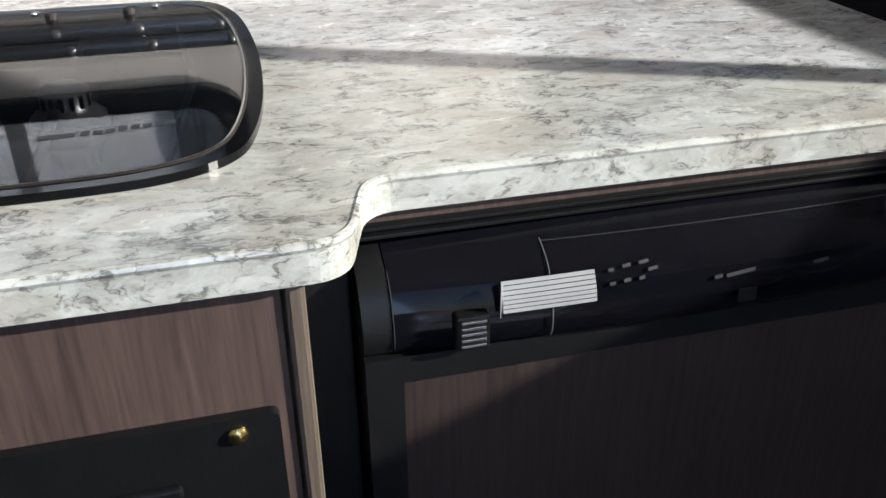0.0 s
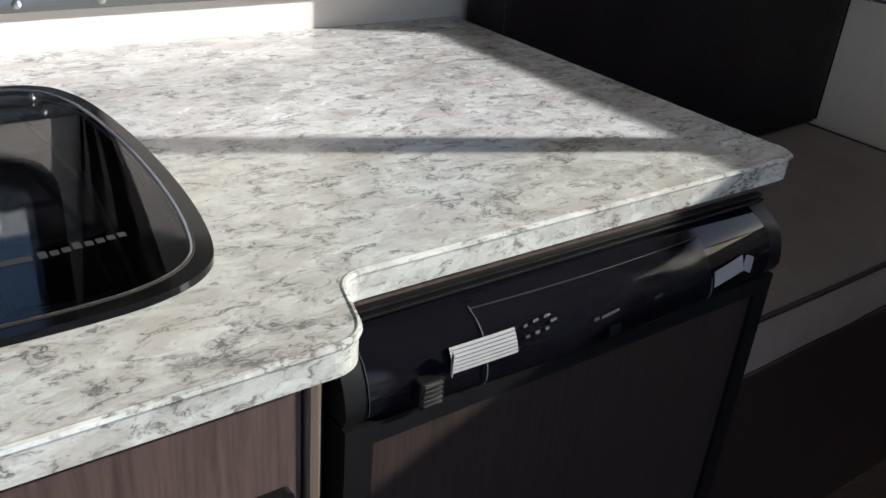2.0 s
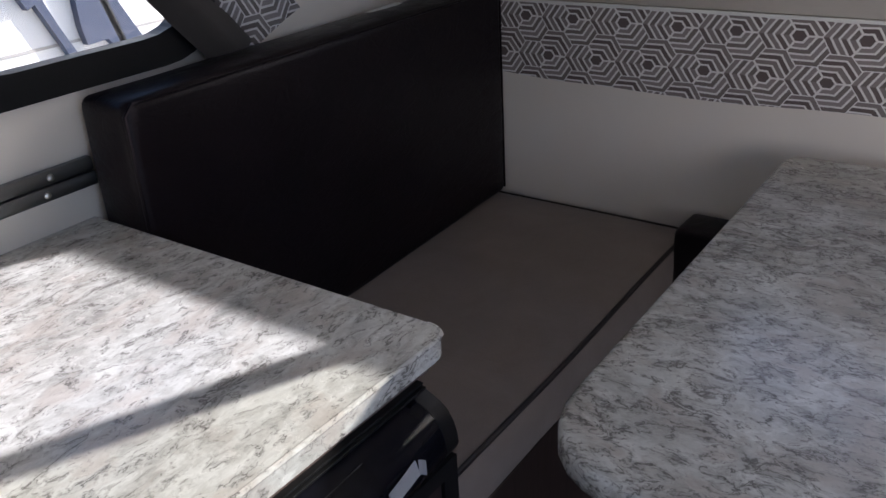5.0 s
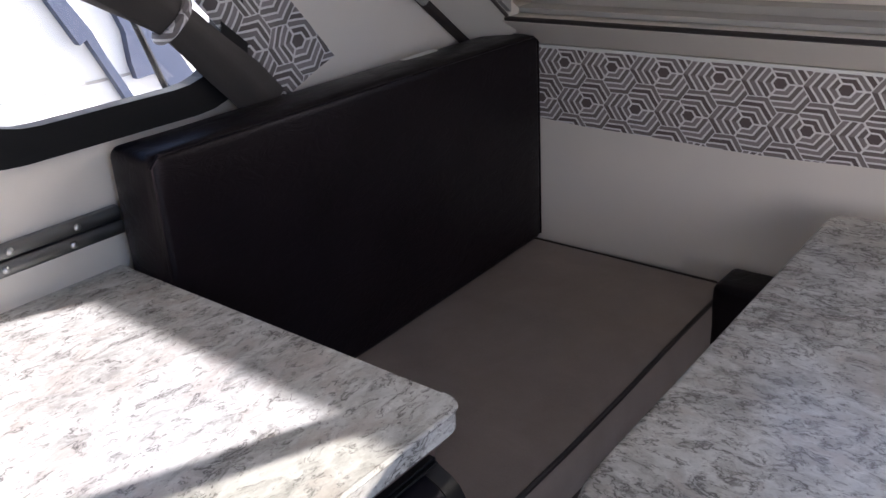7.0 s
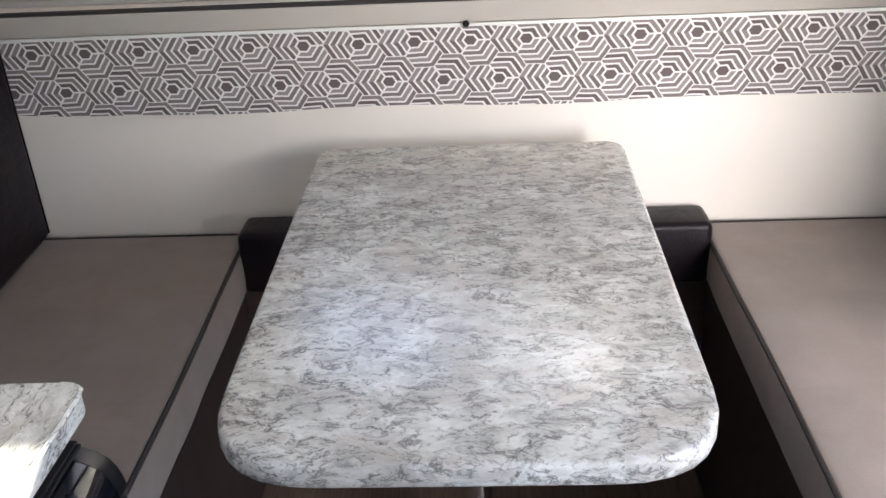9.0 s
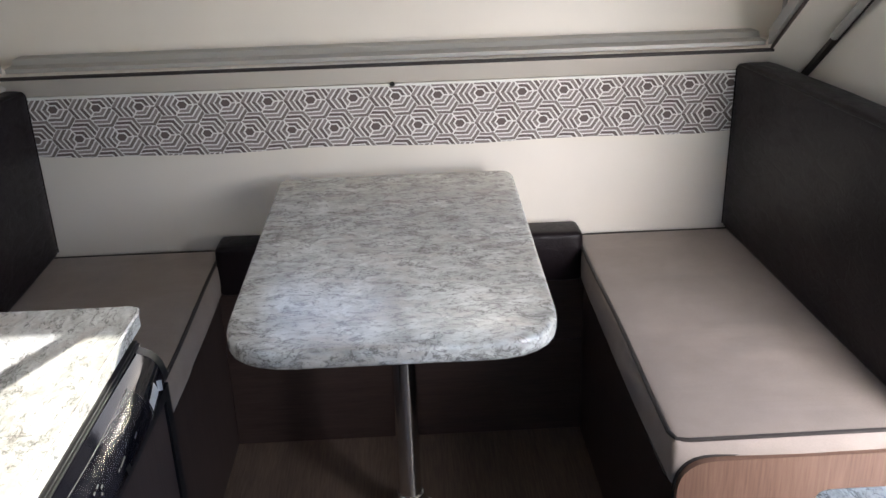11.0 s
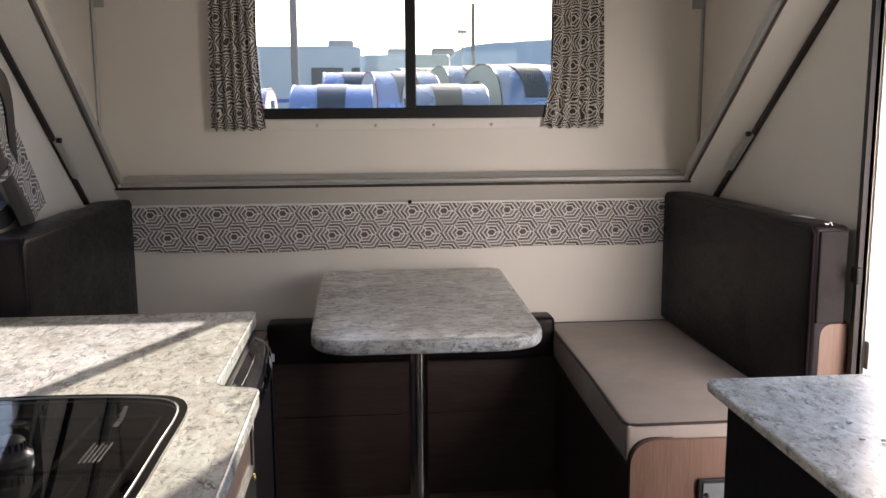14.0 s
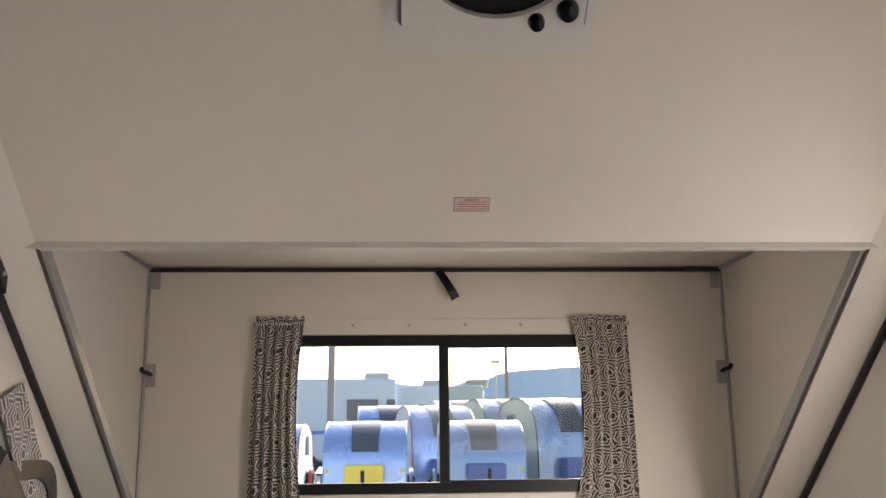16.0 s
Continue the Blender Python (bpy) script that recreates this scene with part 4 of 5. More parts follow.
# ==== wall rail, screws ====
rail = thing("wall_rail", (0.3, YW, 0.95), "riveted aluminium rail along the side wall", "rail")
for z0, z1, yy in ((0.9575, 0.9765, 1.027), (0.936, 0.9555, 1.024)):
    part("strip", sweep([(1.0395, z0), (yy + 0.002, z0), (yy, z0 + 0.003), (yy, z1 - 0.003), (yy + 0.002, z1), (1.0395, z1)], "x", -1.2, 0.812), ALUMINIUM, rail, "", True)
    for k in range(9):
        x = 0.746 - 0.095 * k - (0.012 if z0 < 0.95 else 0)
        part("rivet", lathe([(0.0055, 0), (0.005, -0.002), (0.003, -0.0035), (0.0005, -0.004)], (x, yy, (z0 + z1) / 2), "y", 12), STEEL, rail, "", True)
screw = thing("wall_screw", (0.56, YW, 1.06), "steel screw in the side wall", "screw")
part("head", lathe([(0.0048, 0), (0.0045, -0.003), (0.003, -0.005), (0.0008, -0.0055)], (0.548, YW, 1.035), "y", 14), STEEL, screw, "", True)

# ==== side curtain ====
def ribbon(a, b2, w, y, folds, depth, name, mat, label, n=40):
    """A narrow hanging fabric strip from a to b2 (x, z), w wide along x, with lengthwise pleats."""
    bm = bmesh.new()
    g = []
    for i in range(n + 1):
        t = i / n
        x = a[0] + (b2[0] - a[0]) * t
        z = a[1] + (b2[1] - a[1]) * t
        row = []
        for j in range(17):
            u = j / 16
            d = depth * math.sin(u * math.pi * folds * 2) * 0.5 + 0.004 * noise.noise(Vector((x * 8, u * 3, z * 8)))
            row.append(bm.verts.new((x + w * u, y - 0.008 - d, z + 0.35 * w * u)))
        g.append(row)
    for i in range(n):
        for j in range(16):
            bm.faces.new((g[i][j], g[i][j + 1], g[i + 1][j + 1], g[i + 1][j]))
    e = bmesh.ops.extrude_face_region(bm, geom=bm.faces[:])
    bmesh.ops.translate(bm, verts=[v for v in e["geom"] if isinstance(v, bmesh.types.BMVert)], vec=(0, 0.002, 0))
    return bm


drape = thing("side_curtain", (1.0, 1.03, 1.06), "tied-back side curtain in hexagon print with grey lining", "curtain")
part("valance", ribbon((0.70, 1.60), (1.135, 1.058), 0.125, 1.035, 1, 0.008, "valance", FLAP_PRINT, ""), FLAP_PRINT, drape, "printed fabric strip", True)
bm = bmesh.new()
path = [((0.66, 1.45), 0.075, 0.02), ((0.78, 1.36), 0.070, 0.022), ((0.88, 1.275), 0.050, 0.022), ((0.945, 1.215), 0.030, 0.016), ((1.0, 1.155), 0.034, 0.014), ((1.055, 1.10), 0.038, 0.012), ((1.095, 1.05), 0.04, 0.010)]
rings = []
for (x, z), rx, ry in path:
    ring = []
    for k in range(20):
        a = 2 * math.pi * k / 20
        f = 1 + 0.10 * math.sin(5 * a + x * 9)
        ring.append(bm.verts.new((x + rx * f * math.cos(a) * 0.75, 1.015 + ry * f * math.sin(a), z + rx * f * math.cos(a) * 0.65)))
    rings.append(ring)
for p, q in zip(rings, rings[1:]):
    for k in range(20):
        bm.faces.new((p[k], p[(k + 1) % 20], q[(k + 1) % 20], q[k]))
bm.faces.new(rings[0]), bm.faces.new(rings[-1])
part("lining", bm, LINING, drape, "gathered grey lining", True)
part("tie_band", tube([(0.945 + 0.034 * math.cos(a) * 0.75, 1.015 + 0.020 * math.sin(a), 1.213 + 0.034 * math.cos(a) * 0.65) for a in [2 * math.pi * k / 20 for k in range(20)]], 0.008, 8, closed=True), FLAP_PRINT, drape, "printed tie band", True)

# ==== dormer fittings ====
def curtain(y_in, y_out, lean):
    c = thing("window_curtain", (DX - 0.03, (y_in + y_out) / 2, 1.29), "gathered brown and white printed window curtain", "curtain", "dormer curtains")
    bm = bmesh.new()
    NY, NZ = 70, 40
    g = []
    for j in range(NZ + 1):
        v = j / NZ
        z = 1.288 + (1.930 - 1.288) * v
        pinch = math.sin(v * math.pi)
        inner = y_in + lean * pinch
        outer = y_out + math.copysign(0.012, y_out) * (0.6 - v)
        row = []
        for i in range(NY + 1):
            u = i / NY
            y = inner + (outer - inner) * u
            amp = 0.015 * (0.75 + 0.25 * (1 - v)) * (0.5 if v > 0.93 else 1)
            x = DX - 0.028 + amp * math.sin(u * 2 * math.pi * 5.5 + 0.5 * math.sin(v * 4)) + 0.003 * noise.noise(Vector((y * 20, z * 6, 2)))
            row.append(bm.verts.new((x, y, z + 0.006 * math.sin(u * 40) * (1 if j in (0, NZ) else 0))))
        g.append(row)
    for j in range(NZ):
        for i in range(NY):
            bm.faces.new((g[j][i], g[j][i + 1], g[j + 1][i + 1], g[j + 1][i]))
    e = bmesh.ops.extrude_face_region(bm, geom=bm.faces[:])
    bmesh.ops.translate(bm, verts=[v for v in e["geom"] if isinstance(v, bmesh.types.BMVert)], vec=(0.0015, 0, 0))
    part("drape", bm, CURTAIN_PRINT, c, "", True)
    hem = [(DX - 0.04, y_in + (y_out - y_in) * k / 12 + 0.0, 1.903 + 0.003 * (k % 2)) for k in range(13)]
    part("heading", tube(hem, 0.006, 6), CURTAIN_PRINT, c, "", True)
    return c


curtain(0.480, 0.655, 0.022)
curtain(-0.468, -0.675, -0.035)
for z0, z1, nm in ((1.868, 1.926, "curtain_track"), (1.285, 1.320, "curtain_track")):
    tr = thing(nm, (DX, 0, z0), "cream strip with snap studs beside the window", "curtain track", "window strips")
    part("strip", box(DX - 0.006, DX - 0.0005, -0.60, 0.60, z0, z1, 0.002), STRIP_CREAM, tr)
    for k in range(-2, 4):
        part("stud", lathe([(0.006, 0), (0.005, -0.004), (0.002, -0.006)], (DX - 0.006, 0.01 + 0.2 * k - 0.1, z0 + (0.036 if z0 > 1.5 else 0.014)), "x", 10), STEEL, tr, "", True)
for s in (1, -1):
    la = thing("dormer_latch", (DX, s * 1.0, 1.7), "small grey metal folding latch in the dormer corner", "latch", "dormer latches")
    part("plate", box(DX - 0.004, DX - 0.0005, *sorted((s * 0.995, s * 1.034)), 1.690, 1.772, 0.001), GREY_TRIM, la)
    part("hook", tube([(DX - 0.008, s * 1.01, 1.735), (DX - 0.03, s * 1.018, 1.738), (DX - 0.045, s * 1.028, 1.742), (DX - 0.055, s * 1.030, 1.752)], 0.008, 8), BLACK_SATIN, la, "black hook", True)
    part("pin", lathe([(0.01, 0), (0.008, -0.014)], (DX - 0.004, s * 1.012, 1.740), "x", 12), STEEL, la, "", True)
    cp = thing("corner_plate", (DX, s * 1.0, 2.05), "small grey corner plate under the dormer lid", "bracket", "dormer corner plates")
    part("plate", box(DX - 0.005, DX - 0.0005, *sorted((s * 0.998, s * 1.034)), 2.035, 2.095, 0.001), GREY_TRIM, cp)
    br = thing("roof_bracket", (0.6, s * 1.0, 1.9), "dark metal hinge bracket on the roof edge", "bracket", "roof hinge brackets")
    x0 = 0.62
    part("plate", sweep([(x0 - 0.04, roof_z(x0 - 0.04) - 0.085), (x0 + 0.035, roof_z(x0 + 0.035) - 0.085), (x0 + 0.035, roof_z(x0 + 0.035) - 0.035), (x0 - 0.04, roof_z(x0 - 0.04) - 0.035)], "y", *sorted((s * 1.012, s * 1.03))), BLACK_SATIN, br)
    for dx in (-0.02, 0.015):
        part("bolt", lathe([(0.006, 0), (0.004, -0.004 * s)], (x0 + dx, s * 1.012, roof_z(x0 + dx) - 0.06), "y", 10), STEEL, br, "", True)
    st = thing("roof_strut", (1.45, s * 1.03, 1.15), "grey folding lock strut along the roof seal", "strut", "roof lock struts")
    part("bar", tube([(1.50, s * 1.022, roof_z(1.50) - 0.08), (1.36, s * 1.022, roof_z(1.36) - 0.08)], 0.010, 8), GREY_TRIM, st, "", True)
    part("knob", lathe([(0.008, 0), (0.008, -0.012 * s)], (1.36, s * 1.02, roof_z(1.36) - 0.08), "y", 10), BLACK_SATIN, st, "", True)
strap = thing("pull_strap", (DX - 0.03, 0, 2.1), "black webbing pull strap hanging from the dormer lid", "strap")
bm = bmesh.new()
g = []
for k in range(9):
    t = k / 8
    y, z = 0.006 - 0.062 * t, 2.103 - 0.108 * t
    x = DX - 0.012 - 0.03 * math.sin(t * math.pi * 0.8)
    w = 0.013 + 0.003 * t
    dy, dz = 0.87 * w, 0.5 * w
    g.append([bm.verts.new(p) for p in ((x, y - dy, z + dz), (x, y + dy, z - dz), (x + 0.004, y + dy, z - dz), (x + 0.004, y - dy, z + dz))])
for p, q in zip(g, g[1:]):
    for k in range(4):
        bm.faces.new((p[k], p[(k + 1) % 4], q[(k + 1) % 4], q[k]))
bm.faces.new(g[0]), bm.faces.new(g[-1])
part("webbing", bm, BLACK_SATIN, strap)
knob = thing("belt_stud", (XW, 0, 1.035), "small black stud above the fabric band", "stud")
part("head", lathe([(0.007, 0), (0.006, -0.006), (0.003, -0.009)], (XW - 0.012, 0.0, 1.040), "x", 12), BLACK_SATIN, knob, "", True)

# ==== roof fan and label, laid on the sloping ceiling ====
TILT_M = Matrix.Rotation(math.atan(SLOPE), 4, "Y")


def on_roof(bm, x):
    """Turns a mesh built flat and hanging below z = 0 into the plane of the front slope at x."""
    bmesh.ops.transform(bm, verts=bm.verts, matrix=Matrix.Translation((x, 0, roof_z(x))) @ TILT_M)
    return bm


def square(a0, a1, y0, y1, r):
    return rounded([(a0, y0), (a1, y0), (a1, y1), (a0, y1)], r)


FX = 0.058
fan = thing("roof_fan", (FX, -0.03, roof_z(FX)), "white square roof vent with a dark round fan and knobs", "roof vent")
part("flange", on_roof(plate(square(-0.21, 0.252, -0.222, 0.172, 0.01), "z", -0.004, -0.0005), FX), WHITE_PLASTIC, fan)
part("housing", on_roof(plate(square(-0.19, 0.195, -0.20, 0.138, 0.012), "z", -0.03, -0.004, [[Vector((0.012 + 0.163 * math.cos(k * math.pi / 18), -0.035 + 0.163 * math.sin(k * math.pi / 18))) for k in range(36)]]), FX), WHITE_PLASTIC, fan)
# edge shade between housing and flange, laid in as a dark plate
part("crease_shade", on_roof(plate(square(-0.197, 0.202, -0.207, 0.145, 0.014), "z", -0.0075, -0.0042), FX), GREY_INK, fan, "dark plate drawn as the shaded crease round the housing")
part("recess", on_roof(lathe([(0.163, -0.006), (0.162, -0.012)], (0.012, -0.035, 0), "z", 36), FX), BLACK_SATIN, fan, "dark fan opening")
blade_hub = part("hub", on_roof(lathe([(0.035, -0.012), (0.035, -0.022), (0.006, -0.026)], (0.0, -0.035, 0), "z", 20), FX), BLACK_GLOSS, fan, "", True)
for k in range(4):
    a = k * math.pi / 2 + 0.4
    c, q = math.cos(a), math.sin(a)
    bm = plate([(0.0 + c * 0.03 - q * 0.02, -0.035 + q * 0.03 + c * 0.02), (0.0 + c * 0.13 - q * 0.05, -0.035 + q * 0.13 + c * 0.05), (0.0 + c * 0.135 + q * 0.02, -0.035 + q * 0.135 - c * 0.02), (0.0 + c * 0.03 + q * 0.02, -0.035 + q * 0.03 - c * 0.02)], "z", -0.018, -0.015)
    part("blade", on_roof(bm, FX), BLACK_GLOSS, blade_hub)
for a, y, r in ((0.178, -0.110, 0.016), (0.155, -0.166, 0.021), (0.10, -0.183, 0.014)):
    part("knob", on_roof(lathe([(r, -0.03), (r, -0.038), (r * 0.8, -0.05), (0.003, -0.052)], (a, y, 0), "z", 20), FX), BLACK_GLOSS, fan, "black knob", True)
for a, y in ((0.200, 0.130), (0.200, -0.192)):
    part("screw", on_roof(lathe([(0.004, -0.03), (0.003, -0.032)], (a, y, 0.026), "z", 10), FX), STEEL, fan, "", True)
LX = 0.54
lab = thing("warning_label", (LX, -0.015, roof_z(LX)), "small paper warning label with red print on the ceiling", "label")
part("paper", on_roof(plate(square(-0.018, 0.019, -0.054, 0.024, 0.001), "z", -0.0012, -0.0003), LX), PAPER, lab)
part("border", on_roof(plate(square(-0.018, 0.019, -0.054, 0.024, 0.001), "z", -0.0016, -0.0012, [square(-0.0165, 0.0175, -0.0525, 0.0225, 0.001)]), LX), RED_INK, lab)
for k in range(5):
    a = -0.013 + k * 0.0062
    w = 0.016 if k == 0 else 0.034
    part("text_line", on_roof(plate(square(a, a + (0.003 if k == 0 else 0.0016), -0.015 - w, -0.015 + w - 0.004 * (k % 2), 0.0002), "z", -0.0016, -0.0012), LX), RED_INK, lab)

# ==== bench end fittings ====
sock = thing("power_socket", (0.78, -0.72, 0.39), "black framed control socket on the bench end panel", "socket")
part("frame", plate(rounded([(-0.665, 0.362), (-0.79, 0.362), (-0.79, 0.434), (-0.665, 0.434)], 0.004), "x", 0.768, 0.7795, bevel=0.0015), BLACK_SATIN, sock)
part("face", plate(rounded([(-0.676, 0.371), (-0.78, 0.371), (-0.78, 0.425), (-0.676, 0.425)], 0.003), "x", 0.764, 0.768), GREY_INK, sock, "dark grey face")
part("button", box(0.760, 0.764, -0.722, -0.690, 0.375, 0.385, 0.001), WHITE_PLASTIC, sock, "pale button")
part("dial", lathe([(0.006, 0), (0.005, -0.006)], (0.764, -0.684, 0.395), "x", 12), BLACK_SATIN, sock)
hatch = thing("water_hatch", (0.78, -0.72, 0.15), "black recessed hatch with a white tank and pump", "hatch")
part("frame", plate(rounded([(-0.55, 0.04), (-0.86, 0.04), (-0.86, 0.30), (-0.55, 0.30)], 0.035), "x", 0.770, 0.7795, [rounded([(-0.575, 0.06), (-0.84, 0.06), (-0.84, 0.272), (-0.575, 0.272)], 0.02)]), BLACK_SATIN, hatch)
part("back", box(0.7765, 0.7795, -0.845, -0.57, 0.055, 0.277), BLACK_SATIN, hatch)
part("screw", lathe([(0.007, 0), (0.005, -0.004), (0.001, -0.005)], (0.770, -0.582, 0.285), "x", 12), BRASS, hatch, "brass screw", True)
part("pump", lathe([(0.024, 0.0), (0.026, 0.006), (0.026, 0.085), (0.022, 0.09)], (0.745, -0.690, 0.225), "y", 18), BLACK_SATIN, hatch, "black pump cylinder", True)
part("collar", lathe([(0.017, 0), (0.017, 0.014)], (0.745, -0.705, 0.225), "y", 14), WHITE_PLASTIC, hatch, "white collar", True)
part("tank", lathe([(0.01, -0.052), (0.04, -0.045), (0.052, -0.02), (0.054, 0.0), (0.05, 0.02), (0.035, 0.042), (0.01, 0.05)], (0.745, -0.762, 0.225), "y", 22), WHITE_PLASTIC, hatch, "white tank", True)
part("pull_ring", tube([(0.728, -0.614 + 0.0125 * math.cos(k * math.pi / 9), 0.192 + 0.0135 * math.sin(k * math.pi / 9)) for k in range(18)], 0.0026, 8, closed=True), WHITE_PLASTIC, hatch, "white pull ring", True)
part("fitting", box(0.735, 0.755, -0.604, -0.588, 0.225, 0.25, 0.003), WHITE_PLASTIC, hatch, "white fitting")

# ends and tags of the back cushions
endm = box(0.7745, 0.787, -1.018, -0.948, 0.823, 1.052, 0.004)
part("end_face", endm, MESH, back_r, "grey ribbed mesh end face")
for k in range(13):
    z = 0.828 + k * 0.0165
    for y in (-1.011, -0.977):
        part("rib", sweep([(y, z), (y + 0.024, z + 0.013), (y + 0.024, z + 0.0185), (y, z + 0.0055)], "x", 0.7737, 0.7747), MESH, back_r)
part("care_tag", plate(rounded([(0.90, -1.0), (0.98, -0.985), (0.975, -0.965), (0.895, -0.985)], 0.004), "z", 1.068, 1.0692), WHITE_PLASTIC, back_r, "white fabric care tag")
part("zip_tag", tube([(0.795, -0.985, 1.064), (0.785, -0.975, 1.074), (0.79, -0.97, 1.066), (0.782, -0.96, 1.07)], 0.0017, 6), WHITE_PLASTIC, back_r, "white zip thread")
part("care_tag", plate(rounded([(1.40, 0.985), (1.50, 0.995), (1.50, 1.012), (1.40, 1.006)], 0.004), "z", 1.068, 1.0692), WHITE_PLASTIC, back_l, "white fabric care tag")
part("end_seam", tube([(0.812, 0.944, 0.63), (0.8095, 0.9435, 0.85), (0.812, 0.944, 1.05)], 0.0022, 6), PIPING, back_l)
for k in range(6):
    a = 2 * math.pi * (k + 0.25) / 6
    part("bolt", lathe([(0.006, 0.006), (0.006, 0.011), (0.003, 0.013)], (1.335 + 0.07 * math.cos(a), 0.07 * math.sin(a), 0.004), "z", 10), STEEL, table, "", True)
deb = thing("plaster_crumb", (-0.02, -0.6, 0.845), "small white crumbs lying on the side counter", "crumb", "crumbs on the counter")
rng = random.Random(4)
bm = bmesh.new()
bmesh.ops.create_icosphere(bm, subdivisions=1, radius=0.006)
for v in bm.verts:
    v.co = v.co * rng.uniform(0.6, 1.3)
    v.co.z = v.co.z * 0.5 + 0.003
    v.co += Vector((-0.02, -0.6, 0.845))
part("grain", bm, WHITE_PLASTIC, deb)
for x, y in ((0.05, -0.62), (0.03, -0.585), (-0.03, -0.63)):
    copy_thing(deb, pose(x, y, 0.845, 0, 0, rng.uniform(0, 360)))

# window over the hob, and the dark cloth gathered beside it
win = thing("window_3", (-0.3, YW, 1.2), "black framed side window over the hob", "window", kind="structure")
part("window_frame", plate(rounded([(-0.805, 1.024), (0.185, 1.024), (0.185, 1.435), (-0.805, 1.435)], 0.06), "y", YW - 0.012, YW + 0.05, [rounded([(-0.77, 1.054), (0.15, 1.054), (0.15, 1.40), (-0.77, 1.40)], 0.04)]), BLACK_FRAME, win)
part("mullion", box(-0.115, -0.092, YW + 0.004, YW + 0.018, 1.05, 1.405, 0.003), WHITE_PLASTIC, win, "pale sash bar")
g = part("pane", plate(rounded([(-0.775, 1.05), (0.155, 1.05), (0.155, 1.405), (-0.775, 1.405)], 0.04), "y", YW + 0.022, YW + 0.026), GLASS, win)
g.visible_shadow = False
tie = thing("gathered_drape", (0.23, YW, 0.97), "dark cloth drape gathered to a snap stud beside the window", "curtain")
bm = bmesh.new()
g = []
for k in range(13):
    z = 0.966 + 0.30 * k / 12
    f = k / 12
    row = []
    for q in range(15):
        w = q / 14
        x = 0.221 - 0.03 * f + w * (0.012 + 0.115 * f ** 0.7)
        y = 1.030 - 0.004 * math.sin(w * 16 + f * 3) - 0.008 * f * (0.5 + 0.5 * math.sin(w * 9))
        row.append(bm.verts.new((x, y, z)))
    g.append(row)
for p, q in zip(g, g[1:]):
    for k in range(14):
        bm.faces.new((p[k], p[k + 1], q[k + 1], q[k]))
e = bmesh.ops.extrude_face_region(bm, geom=bm.faces[:])
bmesh.ops.translate(bm, verts=[v for v in e["geom"] if isinstance(v, bmesh.types.BMVert)], vec=(0, 0.0015, 0))
part("cloth", bm, MESH, tie, "", True)
part("snap_stud", lathe([(0.006, 0), (0.005, -0.003), (0.002, -0.005)], (0.227, 1.026, 0.974), "y", 12), STEEL, tie, "steel snap stud", True)

# ==== outside ====
GRAVEL = plain("gravel", (0.58, 0.56, 0.52), 0.9, 0, 0.5, 14, 0.8)
GRASS = plain("dry_grass", (0.16, 0.17, 0.06), 0.9, 0, 0.4, 8, 0.8)
# the reflected sky's blue is mixed into the silver's base colour
SKY_SILVER = plain("sky_tinted_silver_skin", (0.27, 0.36, 0.56), 0.28, 0.5, 0.03, 1, 0.0)
WHITE_PAINT = plain("white_trailer_paint", (0.84, 0.84, 0.82), 0.35, 0, 0.03, 3, 0.03)
PALE_PAINT = plain("pale_grey_paint", (0.40, 0.45, 0.46), 0.45, 0, 0.05, 2, 0.03)
YELLOW_PAINT = plain("yellow_paint", (0.72, 0.53, 0.06), 0.4, 0, 0.05, 8, 0.03)
BLUE_PAINT = plain("blue_paint", (0.08, 0.13, 0.36), 0.4, 0, 0.08, 8, 0.03)
RED_PAINT = plain("red_paint", (0.45, 0.05, 0.05), 0.4, 0, 0.08, 8, 0.03)
# colour of the shade on the white caravan wall, used for its shadow plates
SHADOW_GREY = plain("blue_grey_wall_shadow", (0.05, 0.065, 0.11), 0.5, 0, 0.06, 6, 0.03)
DARK_GLASS = plain("dark_tinted_glass", (0.06, 0.068, 0.078), 0.12, 0, 0.1, 5, 0.0)
TYRE = plain("tyre_rubber", (0.025, 0.025, 0.025), 0.8, 0, 0.2, 30, 0.2)
POLE_WOOD = wood("grey_pole_wood", (0.16, 0.14, 0.125), (0.26, 0.235, 0.21), "z", 0.8)
GREEN_PAINT = plain("dark_green_paint", (0.03, 0.07, 0.045), 0.5, 0, 0.2, 20, 0.1)
HILL = plain("hazy_hill", (0.52, 0.60, 0.70), 1.0, 0, 0.15, 0.02, 0.0)


def ground_z(x):
    return -0.55 + 0.85 * min(1, max(0, (x - 3) / 9))


b = bmesh.new()
NX = 60
grid = {}
for i in range(NX + 1):
    for j in range(NX + 1):
        x = math.copysign(abs(i / NX * 2 - 1) ** 3, i / NX * 2 - 1) * 1500
        y = math.copysign(abs(j / NX * 2 - 1) ** 3, j / NX * 2 - 1) * 1500
        grid[i, j] = b.verts.new((x, y, ground_z(x)))
for i in range(NX):
    for j in range(NX):
        b.faces.new((grid[i, j], grid[i + 1, j], grid[i + 1, j + 1], grid[i, j + 1]))
solo("ground", b, GRAVEL, "grey gravel sales lot", "ground", kind="structure")


